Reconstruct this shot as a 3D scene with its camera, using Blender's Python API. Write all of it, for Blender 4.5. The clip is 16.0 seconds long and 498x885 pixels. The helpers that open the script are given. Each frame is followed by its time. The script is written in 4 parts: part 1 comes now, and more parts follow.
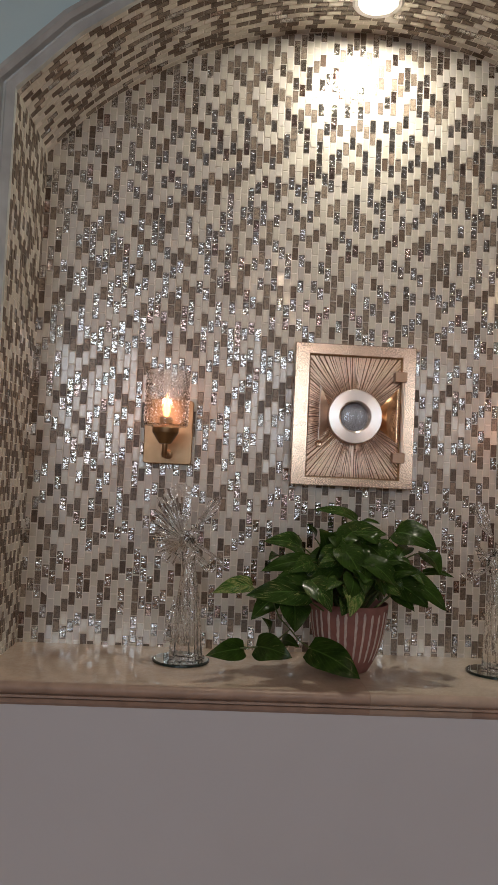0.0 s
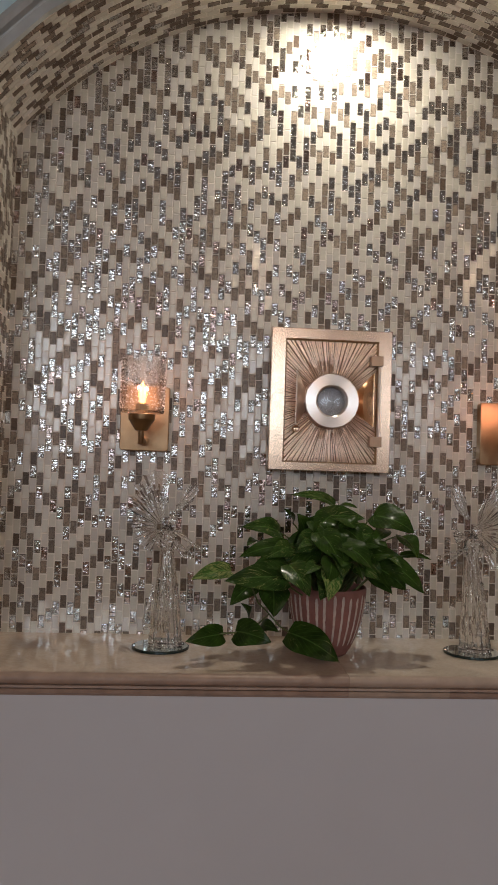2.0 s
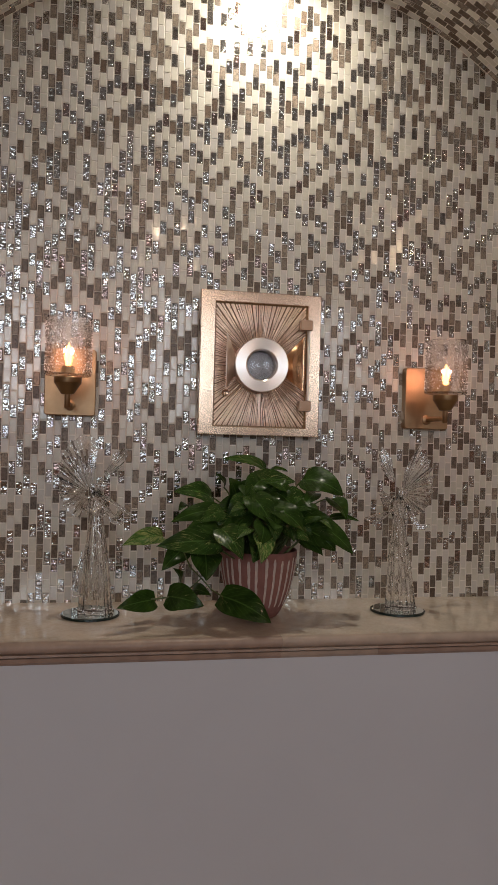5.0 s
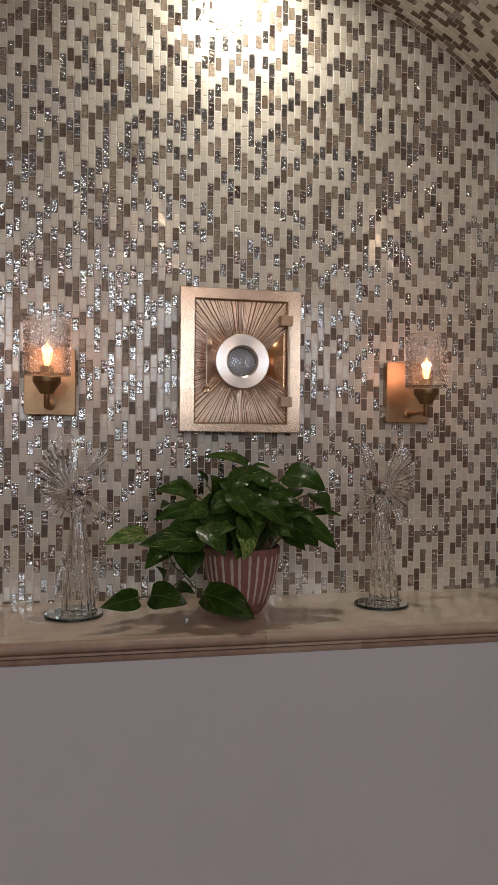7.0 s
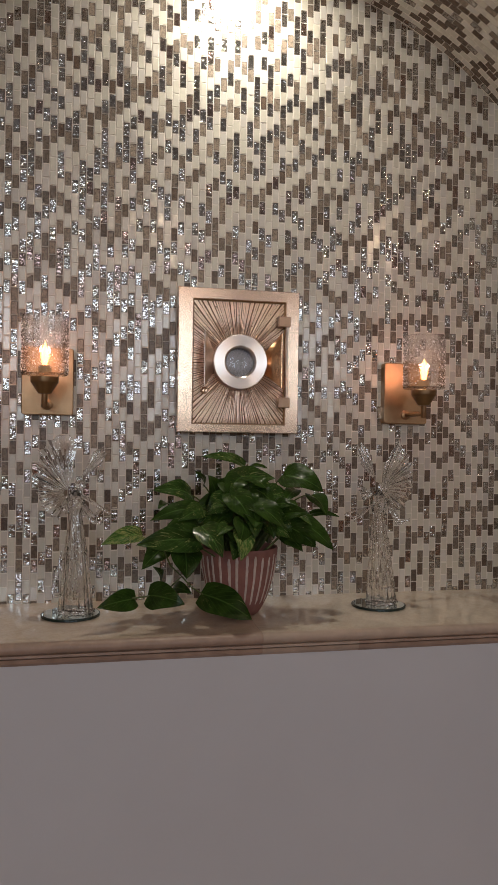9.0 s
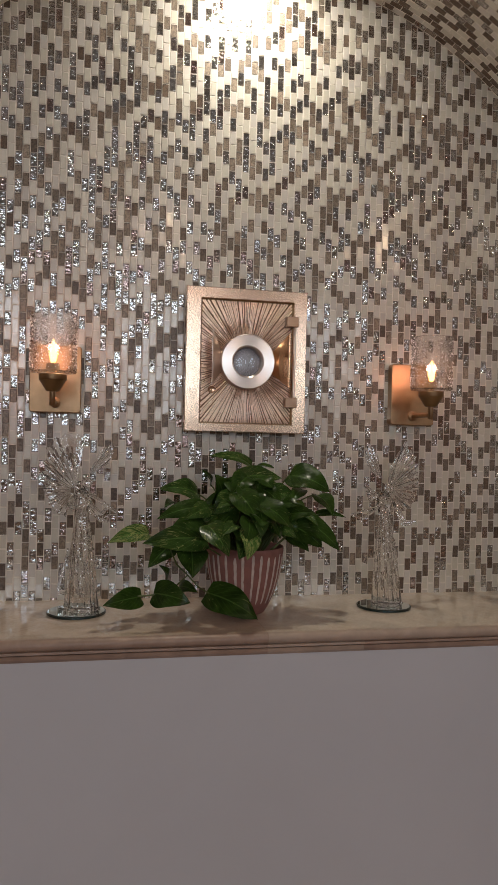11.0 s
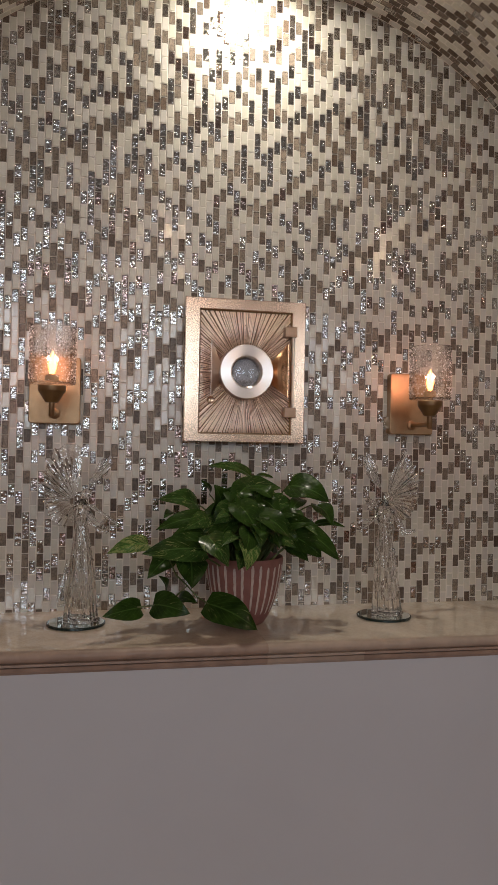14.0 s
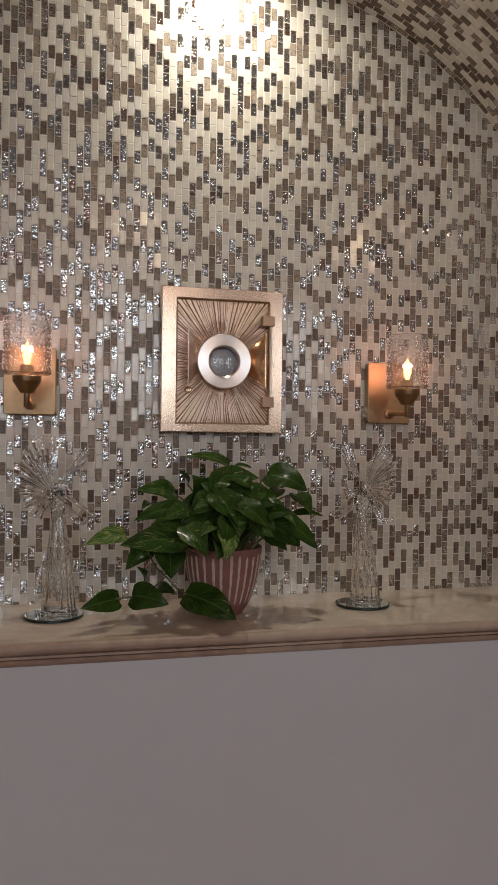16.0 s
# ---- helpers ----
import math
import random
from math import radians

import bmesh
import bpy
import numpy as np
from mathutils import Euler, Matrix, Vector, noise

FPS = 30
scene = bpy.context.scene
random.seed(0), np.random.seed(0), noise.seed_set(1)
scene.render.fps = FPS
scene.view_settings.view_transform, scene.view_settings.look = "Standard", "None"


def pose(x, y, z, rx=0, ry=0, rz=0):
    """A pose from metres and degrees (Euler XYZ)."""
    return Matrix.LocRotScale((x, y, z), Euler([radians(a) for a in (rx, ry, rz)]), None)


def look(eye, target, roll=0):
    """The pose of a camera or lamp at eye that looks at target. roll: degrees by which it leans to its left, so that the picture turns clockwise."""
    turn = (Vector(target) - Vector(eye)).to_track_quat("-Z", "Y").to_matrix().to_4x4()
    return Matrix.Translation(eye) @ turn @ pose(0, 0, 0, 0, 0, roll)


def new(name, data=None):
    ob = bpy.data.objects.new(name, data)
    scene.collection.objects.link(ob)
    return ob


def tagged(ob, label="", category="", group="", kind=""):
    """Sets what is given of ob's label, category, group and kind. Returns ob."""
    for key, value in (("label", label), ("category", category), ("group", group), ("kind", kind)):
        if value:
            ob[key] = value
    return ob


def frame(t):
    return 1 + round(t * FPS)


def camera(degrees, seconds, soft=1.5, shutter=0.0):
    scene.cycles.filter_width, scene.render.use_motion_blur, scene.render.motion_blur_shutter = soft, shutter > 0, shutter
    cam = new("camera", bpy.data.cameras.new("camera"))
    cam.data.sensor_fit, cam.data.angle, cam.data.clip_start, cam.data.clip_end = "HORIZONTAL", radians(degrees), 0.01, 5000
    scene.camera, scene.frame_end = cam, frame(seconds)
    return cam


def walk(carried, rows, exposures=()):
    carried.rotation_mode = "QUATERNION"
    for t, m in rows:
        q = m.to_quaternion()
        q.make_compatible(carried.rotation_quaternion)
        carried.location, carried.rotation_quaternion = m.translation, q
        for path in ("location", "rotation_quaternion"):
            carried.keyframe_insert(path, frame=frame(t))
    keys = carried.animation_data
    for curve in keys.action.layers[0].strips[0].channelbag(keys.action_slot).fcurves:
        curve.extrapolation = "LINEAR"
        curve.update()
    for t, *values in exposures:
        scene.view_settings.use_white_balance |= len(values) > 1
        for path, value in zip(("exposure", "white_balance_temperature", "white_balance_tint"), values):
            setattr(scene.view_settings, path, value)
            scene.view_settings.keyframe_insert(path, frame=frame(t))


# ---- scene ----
cam = camera(37.4, 16.0, soft=1.38, shutter=0.25)
PATH = [
    (0, (-0.286, -1.548, 1.547), (-0.192, 0.447, 1.656), 2.7),
    (0.5, (-0.28, -1.548, 1.548), (-0.183, 0.447, 1.651), 2.5),
    (1, (-0.283, -1.546, 1.548), (-0.191, 0.45, 1.636), 2.8),
    (1.5, (-0.289, -1.548, 1.547), (-0.178, 0.448, 1.633), 3.0),
    (2, (-0.28, -1.544, 1.547), (-0.13, 0.45, 1.62), 1.9),
    (2.2, (-0.295, -1.541, 1.537), (-0.053, 0.445, 1.611), 0.15),
    (2.5, (-0.305, -1.542, 1.542), (-0.016, 0.436, 1.58), 0.6),
    (3, (-0.31, -1.539, 1.541), (-0.014, 0.439, 1.557), 1.4),
    (3.5, (-0.308, -1.538, 1.544), (0.016, 0.436, 1.551), 2.0),
    (4, (-0.308, -1.532, 1.539), (0.047, 0.436, 1.542), 1.9),
    (6.5, (-0.295, -1.528, 1.537), (0.101, 0.432, 1.521), 1.1),
    (7, (-0.292, -1.53, 1.54), (0.116, 0.428, 1.523), 0.6),
    (7.5, (-0.294, -1.529, 1.54), (0.116, 0.428, 1.535), 0.5),
    (8, (-0.29, -1.531, 1.539), (0.119, 0.427, 1.535), 0.4),
    (8.5, (-0.296, -1.531, 1.539), (0.125, 0.424, 1.53), 0.3),
    (9, (-0.292, -1.53, 1.539), (0.122, 0.426, 1.525), 0.8),
    (9.5, (-0.292, -1.53, 1.54), (0.12, 0.427, 1.522), 0.9),
    (10, (-0.301, -1.528, 1.536), (0.112, 0.429, 1.525), 1.3),
    (12.5, (-0.297, -1.532, 1.538), (0.1, 0.429, 1.523), 1.4),
    (13, (-0.299, -1.529, 1.535), (0.096, 0.431, 1.523), 1.8),
    (13.5, (-0.292, -1.53, 1.54), (0.103, 0.43, 1.534), 1.3),
    (14, (-0.295, -1.532, 1.539), (0.106, 0.427, 1.551), 1.1),
    (14.5, (-0.293, -1.532, 1.538), (0.098, 0.43, 1.537), 1.5),
    (15, (-0.294, -1.531, 1.541), (0.099, 0.43, 1.541), 1.5),
    (15.5, (-0.292, -1.531, 1.538), (0.11, 0.428, 1.544), 1.1),
    (16, (-0.292, -1.528, 1.537), (0.165, 0.419, 1.525), 0.7),
]
walk(cam, [(t, look(eye, target, roll)) for t, eye, target, roll in PATH])

# ---- world, lamps, exposure ----
SHELF_Z = 1.2          # top of the marble shelf
HALF = 0.668           # half the niche's width
DEPTH = 0.25           # depth of the niche
SPRING, APEX = 2.226, 2.54
RADIUS = (HALF ** 2 + (APEX - SPRING) ** 2) / (2 * (APEX - SPRING))
CENTRE_Z = APEX - RADIUS
ROOM_X0, ROOM_X1, ROOM_Y, CEIL = -3.2, 3.6, -6.0, 3.4

world = bpy.data.worlds.new("world")
scene.world = world
world.use_nodes = True
sky = world.node_tree.nodes.new("ShaderNodeTexSky")
sky.sky_type, sky.sun_disc = "NISHITA", False
sky.sun_elevation, sky.sun_rotation = radians(35), radians(60)
back = world.node_tree.nodes["Background"]
back.inputs["Strength"].default_value = 0.12
world.node_tree.links.new(sky.outputs[0], back.inputs["Color"])


def lamp(name, kind, m, energy, colour, **more):
    data = bpy.data.lights.new(name, kind)
    data.energy, data.color = energy, colour
    for key, value in more.items():
        setattr(data, key, value)
    ob = new(name, data)
    ob.matrix_world = m
    return ob


# downlight in the crown of the vault
lamp("downlight_lamp", "AREA", pose(0.0, -0.13, 2.5205), 2.85, (1.0, 0.922, 0.765), shape="DISK", size=0.06)
# daylight in the window openings of the room behind
WINDOWS = ((-1.5, 1.45), (0.36, 0.95), (1.98, 0.65))   # centre and width
SILL, HEAD = 1.78, 2.86
for wx, ww in WINDOWS:
    lamp("window_daylight", "AREA", look((wx, ROOM_Y + 0.02, 2.32), (wx, 0, 2.32)), (16.5 if wx < 0 else 14.5) * (ww - 0.1), (0.75, 0.87, 1.0), shape="RECTANGLE", size=ww - 0.1, size_y=0.98)
# clusters of four small bulbs under the room's ceiling; the third is added fill
CEILING_LAMPS = ((0.11, -4.95), (2.2, -4.68), (-2.0, -4.8))
BULBS = ((-0.09, 0.02), (0.03, 0.11), (0.09, -0.04), (-0.02, -0.16))
BULB_Z = CEIL - 0.07
for lx, ly in CEILING_LAMPS:
    for ox, oy in BULBS:
        lamp("ceiling_lamp", "AREA", look((lx + ox, ly + oy, BULB_Z - 0.036), (lx + ox, ly + oy, 0)), 6.3, (1.0, 0.675, 0.435), shape="DISK", size=0.085)
# candle bulbs of the two sconces
SCONCES = ((-0.382, 1.578), (0.378, 1.573))   # centre, foot of the backplate
for sx, sz in SCONCES:
    lamp("candle_lamp", "POINT", pose(sx, -0.11, sz + 0.116), 0.1, (1.0, 0.42, 0.31), shadow_soft_size=0.008)


# ---- materials ----
def material(name, colour, rough=0.5, metal=0.0, **more):
    """A principled material; returns it with its nodes, links and shader."""
    mat = bpy.data.materials.new(name)
    mat.use_nodes = True
    nodes, links = mat.node_tree.nodes, mat.node_tree.links
    shader = nodes["Principled BSDF"]
    shader.inputs["Base Color"].default_value = (*colour, 1)
    shader.inputs["Roughness"].default_value = rough
    shader.inputs["Metallic"].default_value = metal
    for key, value in more.items():
        shader.inputs[key.replace("_", " ")].default_value = value
    return mat, nodes, links, shader


def position(nodes, links, scale=(1, 1, 1), shift=None):
    geo = nodes.new("ShaderNodeNewGeometry")
    mapping = nodes.new("ShaderNodeMapping")
    mapping.inputs["Scale"].default_value = scale
    links.new(geo.outputs["Position"], mapping.inputs["Vector"])
    if shift is not None:
        links.new(shift, mapping.inputs["Location"])
    return mapping.outputs[0]


def noise_tex(nodes, links, vector, scale, detail=3.0, distortion=0.0, rough=0.5):
    tex = nodes.new("ShaderNodeTexNoise")
    tex.inputs["Scale"].default_value = scale
    tex.inputs["Detail"].default_value = detail
    tex.inputs["Roughness"].default_value = rough
    tex.inputs["Distortion"].default_value = distortion
    links.new(vector, tex.inputs["Vector"])
    return tex.outputs["Fac"]


def ramp(nodes, links, fac, stops):
    node = nodes.new("ShaderNodeValToRGB")
    while len(node.color_ramp.elements) < len(stops):
        node.color_ramp.elements.new(0.5)
    for element, (at, colour) in zip(node.color_ramp.elements, stops):
        element.position, element.color = at, (*colour, 1)
    links.new(fac, node.inputs["Fac"])
    return node.outputs["Color"]


def mix(nodes, links, kind, fac, a, b):
    node = nodes.new("ShaderNodeMix")
    node.data_type, node.blend_type = "RGBA", kind
    for socket, value in ((node.inputs["Factor"], fac), (node.inputs["A"], a), (node.inputs["B"], b)):
        if isinstance(value, (int, float)):
            socket.default_value = value
        elif isinstance(value, tuple):
            socket.default_value = (*value, 1)
        else:
            links.new(value, socket)
    return node.outputs["Result"]


def bump(nodes, links, shader, height, strength, distance=0.001):
    node = nodes.new("ShaderNodeBump")
    node.inputs["Strength"].default_value = strength
    node.inputs["Distance"].default_value = distance
    links.new(height, node.inputs["Height"])
    links.new(node.outputs[0], shader.inputs["Normal"])


def spread(nodes, links, fac, low, high):
    node = nodes.new("ShaderNodeMapRange")
    node.inputs["To Min"].default_value, node.inputs["To Max"].default_value = low, high
    links.new(fac, node.inputs["Value"])
    return node.outputs[0]


def tile_random(nodes, source):
    if source == "object":
        return nodes.new("ShaderNodeObjectInfo").outputs["Random"]
    return nodes.new("ShaderNodeNewGeometry").outputs["Random Per Island"]


def stone_tile(name, source, stops, rough, vein, coat=0.0, figure=120.0):
    """Polished stone or glass chip: a tone of its own for each chip, clouds and veins across it."""
    mat, nodes, links, shader = material(name, stops[0][1], rough)
    rnd = tile_random(nodes, source)
    base = ramp(nodes, links, rnd, stops)
    where = position(nodes, links)
    cloud = noise_tex(nodes, links, where, figure, 5, 1.6, 0.6)
    shade = ramp(nodes, links, cloud, ((0.30, (1 - vein,) * 3), (0.52, (1, 1, 1)), (0.68, (1 + vein * 0.5,) * 3)))
    links.new(mix(nodes, links, "MULTIPLY", 1.0, base, shade), shader.inputs["Base Color"])
    links.new(spread(nodes, links, noise_tex(nodes, links, where, 300, 2), rough * 0.6, rough * 1.5), shader.inputs["Roughness"])
    shader.inputs["Coat Weight"].default_value = coat
    shader.inputs["Coat Roughness"].default_value = 0.37
    shader.inputs["Coat IOR"].default_value = 2.3
    bump(nodes, links, shader, noise_tex(nodes, links, where, 45, 2), 0.3, 0.0004)
    return mat


def foil_tile(name, source):
    """Rippled glass chip backed with silver or copper foil."""
    mat, nodes, links, shader = material(name, (0.6, 0.56, 0.53), 0.04, 0.95)
    rnd = tile_random(nodes, source)
    tone = ramp(nodes, links, rnd, ((0.0, (0.60, 0.57, 0.53)), (0.35, (0.76, 0.75, 0.74)), (0.6, (0.50, 0.47, 0.43)), (0.82, (0.80, 0.78, 0.77)), (0.9, (0.58, 0.44, 0.40)), (1.0, (0.48, 0.38, 0.34))))
    where = position(nodes, links)
    film = noise_tex(nodes, links, where, 170, 2, 0.6)
    dark = ramp(nodes, links, film, ((0.38, (0.40, 0.37, 0.35)), (0.58, (1, 1, 1))))
    links.new(mix(nodes, links, "MULTIPLY", 0.5, tone, dark), shader.inputs["Base Color"])
    ripple = noise_tex(nodes, links, position(nodes, links, (0.8, 1.0, 0.9)), 135, 1.0, 1.3)
    bump(nodes, links, shader, ripple, 1.0, 0.0013)
    return mat


CREAM = ((0.0, (0.65, 0.61, 0.515)), (0.4, (0.695, 0.66, 0.565)), (0.7, (0.625, 0.585, 0.495)), (1.0, (0.74, 0.70, 0.61)))
PEARL = ((0.0, (0.64, 0.60, 0.55)), (0.5, (0.72, 0.68, 0.63)), (1.0, (0.58, 0.535, 0.49)))
TAUPE = ((0.0, (0.17, 0.132, 0.104)), (0.4, (0.25, 0.20, 0.158)), (0.75, (0.32, 0.255, 0.20)), (0.9, (0.33, 0.255, 0.198)), (1.0, (0.39, 0.32, 0.258)))
BROWN = ((0.0, (0.11, 0.072, 0.052)), (0.5, (0.17, 0.12, 0.088)), (1.0, (0.14, 0.105, 0.082)))
TILE_MATS = {}
# dark colour paints the shade on the rims of the sunk chips
RIM_SHADE = material("rim_shade", (0.15, 0.125, 0.105), 0.6)[0]
for source in ("object", "island"):
    TILE_MATS[source] = [
        stone_tile("cream_stone_" + source, source, CREAM, 0.10, 0.06, 1.0),
        stone_tile("pearl_glass_" + source, source, PEARL, 0.055, 0.04, 0.7),
        stone_tile("taupe_marble_" + source, source, TAUPE, 0.32, 0.6, 0.0, 130.0),
        stone_tile("brown_marble_" + source, source, BROWN, 0.30, 0.5, 0.0, 130.0),
        foil_tile("foil_glass_" + source, source),
    ]
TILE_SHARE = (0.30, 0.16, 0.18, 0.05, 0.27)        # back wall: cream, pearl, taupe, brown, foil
TILE_SHARE_TURN = (0.33, 0.12, 0.20, 0.36, 0.08)   # vault and side walls: brown marble in place of most foil, darker overall


def plain(name, colour, rough, vary=0.12, scale=30.0, relief=0.2, fine=400.0, metal=0.0, dist=0.0006, **more):
    """A surface with clouds of tone, uneven gloss and fine relief."""
    mat, nodes, links, shader = material(name, colour, rough, metal, **more)
    where = position(nodes, links)
    cloud = noise_tex(nodes, links, where, scale, 5, 0.4)
    low, high = tuple(c * (1 - vary) for c in colour), tuple(min(1.0, c * (1 + vary)) for c in colour)
    links.new(ramp(nodes, links, cloud, ((0.3, low), (0.7, high))), shader.inputs["Base Color"])
    links.new(spread(nodes, links, noise_tex(nodes, links, where, scale * 3, 4), rough * 0.75, min(1.0, rough * 1.25)), shader.inputs["Roughness"])
    if relief:
        bump(nodes, links, shader, noise_tex(nodes, links, where, fine, 3), relief, dist)
    return mat


def marble(name, tint):
    mat, nodes, links, shader = material(name, tint, 0.10)
    where = position(nodes, links)
    cloud = noise_tex(nodes, links, where, 9, 6, 1.5, 0.6)
    body = ramp(nodes, links, cloud, ((0.3, tuple(c * 0.88 for c in tint)), (0.5, tint), (0.75, tuple(min(1, c * 1.12) for c in tint))))
    vein = noise_tex(nodes, links, position(nodes, links, (1, 1, 2.5)), 26, 8, 2.5, 0.65)
    lines = ramp(nodes, links, vein, ((0.44, (1, 1, 1)), (0.50, (0.78, 0.66, 0.58)), (0.56, (1, 1, 1))))
    links.new(mix(nodes, links, "MULTIPLY", 0.35, body, lines), shader.inputs["Base Color"])
    links.new(spread(nodes, links, cloud, 0.05, 0.11), shader.inputs["Roughness"])
    bump(nodes, links, shader, noise_tex(nodes, links, where, 35, 4), 0.12, 0.0008)
    return mat


# front edges of the slabs: duller, browner and darker than their tops
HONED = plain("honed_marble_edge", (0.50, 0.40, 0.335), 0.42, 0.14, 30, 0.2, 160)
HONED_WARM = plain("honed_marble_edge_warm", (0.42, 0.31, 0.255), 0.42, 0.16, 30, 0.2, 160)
GROUT = plain("grout", (0.80, 0.755, 0.69), 0.85, 0.08, 40, 0.5, 900)
MARBLE = marble("cream_marble", (0.71, 0.63, 0.53))
MARBLE_WARM = marble("cream_marble_warm", (0.66, 0.555, 0.46))
PAINT_LOW = plain("wall_paint_white", (0.695, 0.737, 0.818), 0.6, 0.03, 3, 0.15, 500)
PAINT_HIGH = plain("wall_paint_pale_blue", (0.64, 0.86, 0.94), 0.6, 0.03, 3, 0.15, 500)
# unseen wall, kept dark so the foil chips mirror more contrast
PAINT_SOUTH = plain("wall_paint_dark_grey", (0.22, 0.215, 0.21), 0.6, 0.03, 3, 0.15, 500)
PAINT_ROOM = plain("room_paint", (0.30, 0.255, 0.22), 0.6, 0.04, 2, 0.15, 300)
PAINT_CEILING = plain("ceiling_paint", (0.40, 0.375, 0.35), 0.7, 0.03, 2, 0.15, 300)
TRIM_STONE = plain("trim_stone", (0.54, 0.58, 0.59), 0.35, 0.2, 14, 0.25, 200)
FLOOR_WOOD = plain("floor_wood", (0.22, 0.12, 0.07), 0.75, 0.25, 6, 0.2, 120)
BRONZE = plain("brushed_bronze", (0.76, 0.54, 0.40), 0.20, 0.05, 25, 0.0, 700, 0.95, 0.0003)
BRONZE_RAY = plain("cast_bronze", (0.98, 0.71, 0.57), 0.30, 0.10, 60, 0.35, 200, 0.92, 0.0008)
# shade in the grooves between the door's rays is put into this colour
GROOVE_SHADE = plain("bronze_groove_shade", (0.28, 0.165, 0.105), 0.5, 0.2, 80, 0.2, 300, 0.6)
GOLD = plain("polished_gold", (0.88, 0.58, 0.36), 0.2, 0.10, 60, 0.2, 90, 1.0, 0.0006)
NICKEL = plain("satin_nickel", (0.82, 0.70, 0.63), 0.36, 0.03, 40, 0.0, 600, 1.0, 0.0003)


def turned(name, colour, rough):
    """Metal faced on a lathe: gloss drawn out along the turning marks."""
    mat, nodes, links, shader = material(name, colour, rough, 1.0, Anisotropic=0.8, Anisotropic_Rotation=0.25)
    round_axis = nodes.new("ShaderNodeTangent")
    round_axis.direction_type, round_axis.axis = "RADIAL", "Y"
    links.new(round_axis.outputs[0], shader.inputs["Tangent"])
    return mat


NICKEL_TURNED = turned("turned_nickel", (0.95, 0.84, 0.77), 0.3)
BRONZE_DARK = plain("dark_bronze", (0.42, 0.27, 0.185), 0.34, 0.06, 40, 0.08, 600, 0.8, 0.0003)
BRASS = plain("aged_brass", (0.42, 0.275, 0.16), 0.38, 0.10, 40, 0.15, 600, 1.0, 0.0003)
BRASS_DARK = plain("dark_brass", (0.34, 0.22, 0.12), 0.36, 0.10, 40, 0.15, 600, 1.0, 0.0003)
CLAY = plain("pink_terracotta", (0.29, 0.135, 0.12), 0.75, 0.14, 50, 0.4, 500)
CHALK = plain("chalk_white_paint", (0.60, 0.52, 0.49), 0.8, 0.12, 90, 0.4, 500)
SOIL = plain("potting_soil", (0.05, 0.035, 0.025), 0.95, 0.4, 120, 0.9, 300, 0.0, 0.003)
STEM = plain("vine_stem", (0.09, 0.12, 0.035), 0.45, 0.25, 90, 0.3, 400)
WHITE_PLASTIC = plain("white_enamel", (0.80, 0.79, 0.77), 0.35, 0.03, 20, 0.1, 300)
SLEEVE = plain("candle_sleeve", (0.42, 0.26, 0.14), 0.5, 0.08, 60, 0.2, 300)


def glass(name, tint):
    return material(name, tint, 0.0, 0.0, Transmission_Weight=1.0, IOR=1.45)[0]


def thin_glass(name):
    """A thin, heavily rippled and seeded glass wall: clear, bending what lies behind, glossy on its lumps."""
    mat, nodes, links, shader = material(name, (0.98, 0.97, 0.97), 0.06, 0.0, Transmission_Weight=1.0, IOR=1.33)
    where = position(nodes, links)
    clear = nodes.new("ShaderNodeBsdfTransparent")
    clear.inputs[0].default_value = (0.99, 0.985, 0.98, 1)
    lumps = nodes.new("ShaderNodeBump")
    lumps.inputs["Strength"].default_value, lumps.inputs["Distance"].default_value = 1.0, 0.0022
    links.new(noise_tex(nodes, links, position(nodes, links, (1.0, 1.0, 0.7)), 230, 2, 1.2), lumps.inputs["Height"])
    gloss = nodes.new("ShaderNodeBsdfGlossy")
    gloss.inputs["Roughness"].default_value = 0.08
    links.new(lumps.outputs[0], gloss.inputs["Normal"])
    soft = nodes.new("ShaderNodeBump")
    soft.inputs["Strength"].default_value, soft.inputs["Distance"].default_value = 1.0, 0.0006
    links.new(noise_tex(nodes, links, where, 150, 2, 1.0), soft.inputs["Height"])
    links.new(soft.outputs[0], shader.inputs["Normal"])
    edge = nodes.new("ShaderNodeFresnel")
    edge.inputs["IOR"].default_value = 1.14
    links.new(lumps.outputs[0], edge.inputs["Normal"])
    body, skin = nodes.new("ShaderNodeMixShader"), nodes.new("ShaderNodeMixShader")
    body.inputs[0].default_value = 0.25
    links.new(clear.outputs[0], body.inputs[1])
    links.new(shader.outputs[0], body.inputs[2])
    links.new(edge.outputs[0], skin.inputs[0])
    links.new(body.outputs[0], skin.inputs[1])
    links.new(gloss.outputs[0], skin.inputs[2])
    links.new(skin.outputs[0], nodes["Material Output"].inputs["Surface"])
    return mat


GLASS_SEEDED = thin_glass("seeded_glass")


def cast_glass(name):
    """Hand-cast clear glass whose uneven skin scatters glints."""
    mat, nodes, links, shader = material(name, (1.0, 1.0, 0.995), 0.0, 0.0, Transmission_Weight=0.97, IOR=1.5, Coat_Weight=1.0, Coat_IOR=1.9, Coat_Roughness=0.05)
    skin = nodes.new("ShaderNodeBump")
    skin.inputs["Strength"].default_value, skin.inputs["Distance"].default_value = 1.0, 0.0008
    links.new(noise_tex(nodes, links, position(nodes, links), 120, 1, 0.8), skin.inputs["Height"])
    links.new(skin.outputs[0], shader.inputs["Coat Normal"])
    return mat


GLASS_CLEAR = cast_glass("clear_cast_glass")
SEED_GLASS = material("glass_seeds", (0.95, 0.94, 0.93), 0.3, 0.0, Transmission_Weight=0.7, IOR=1.4)[0]
GLASS_LENS = glass("lens_glass", (0.9, 0.92, 0.95))
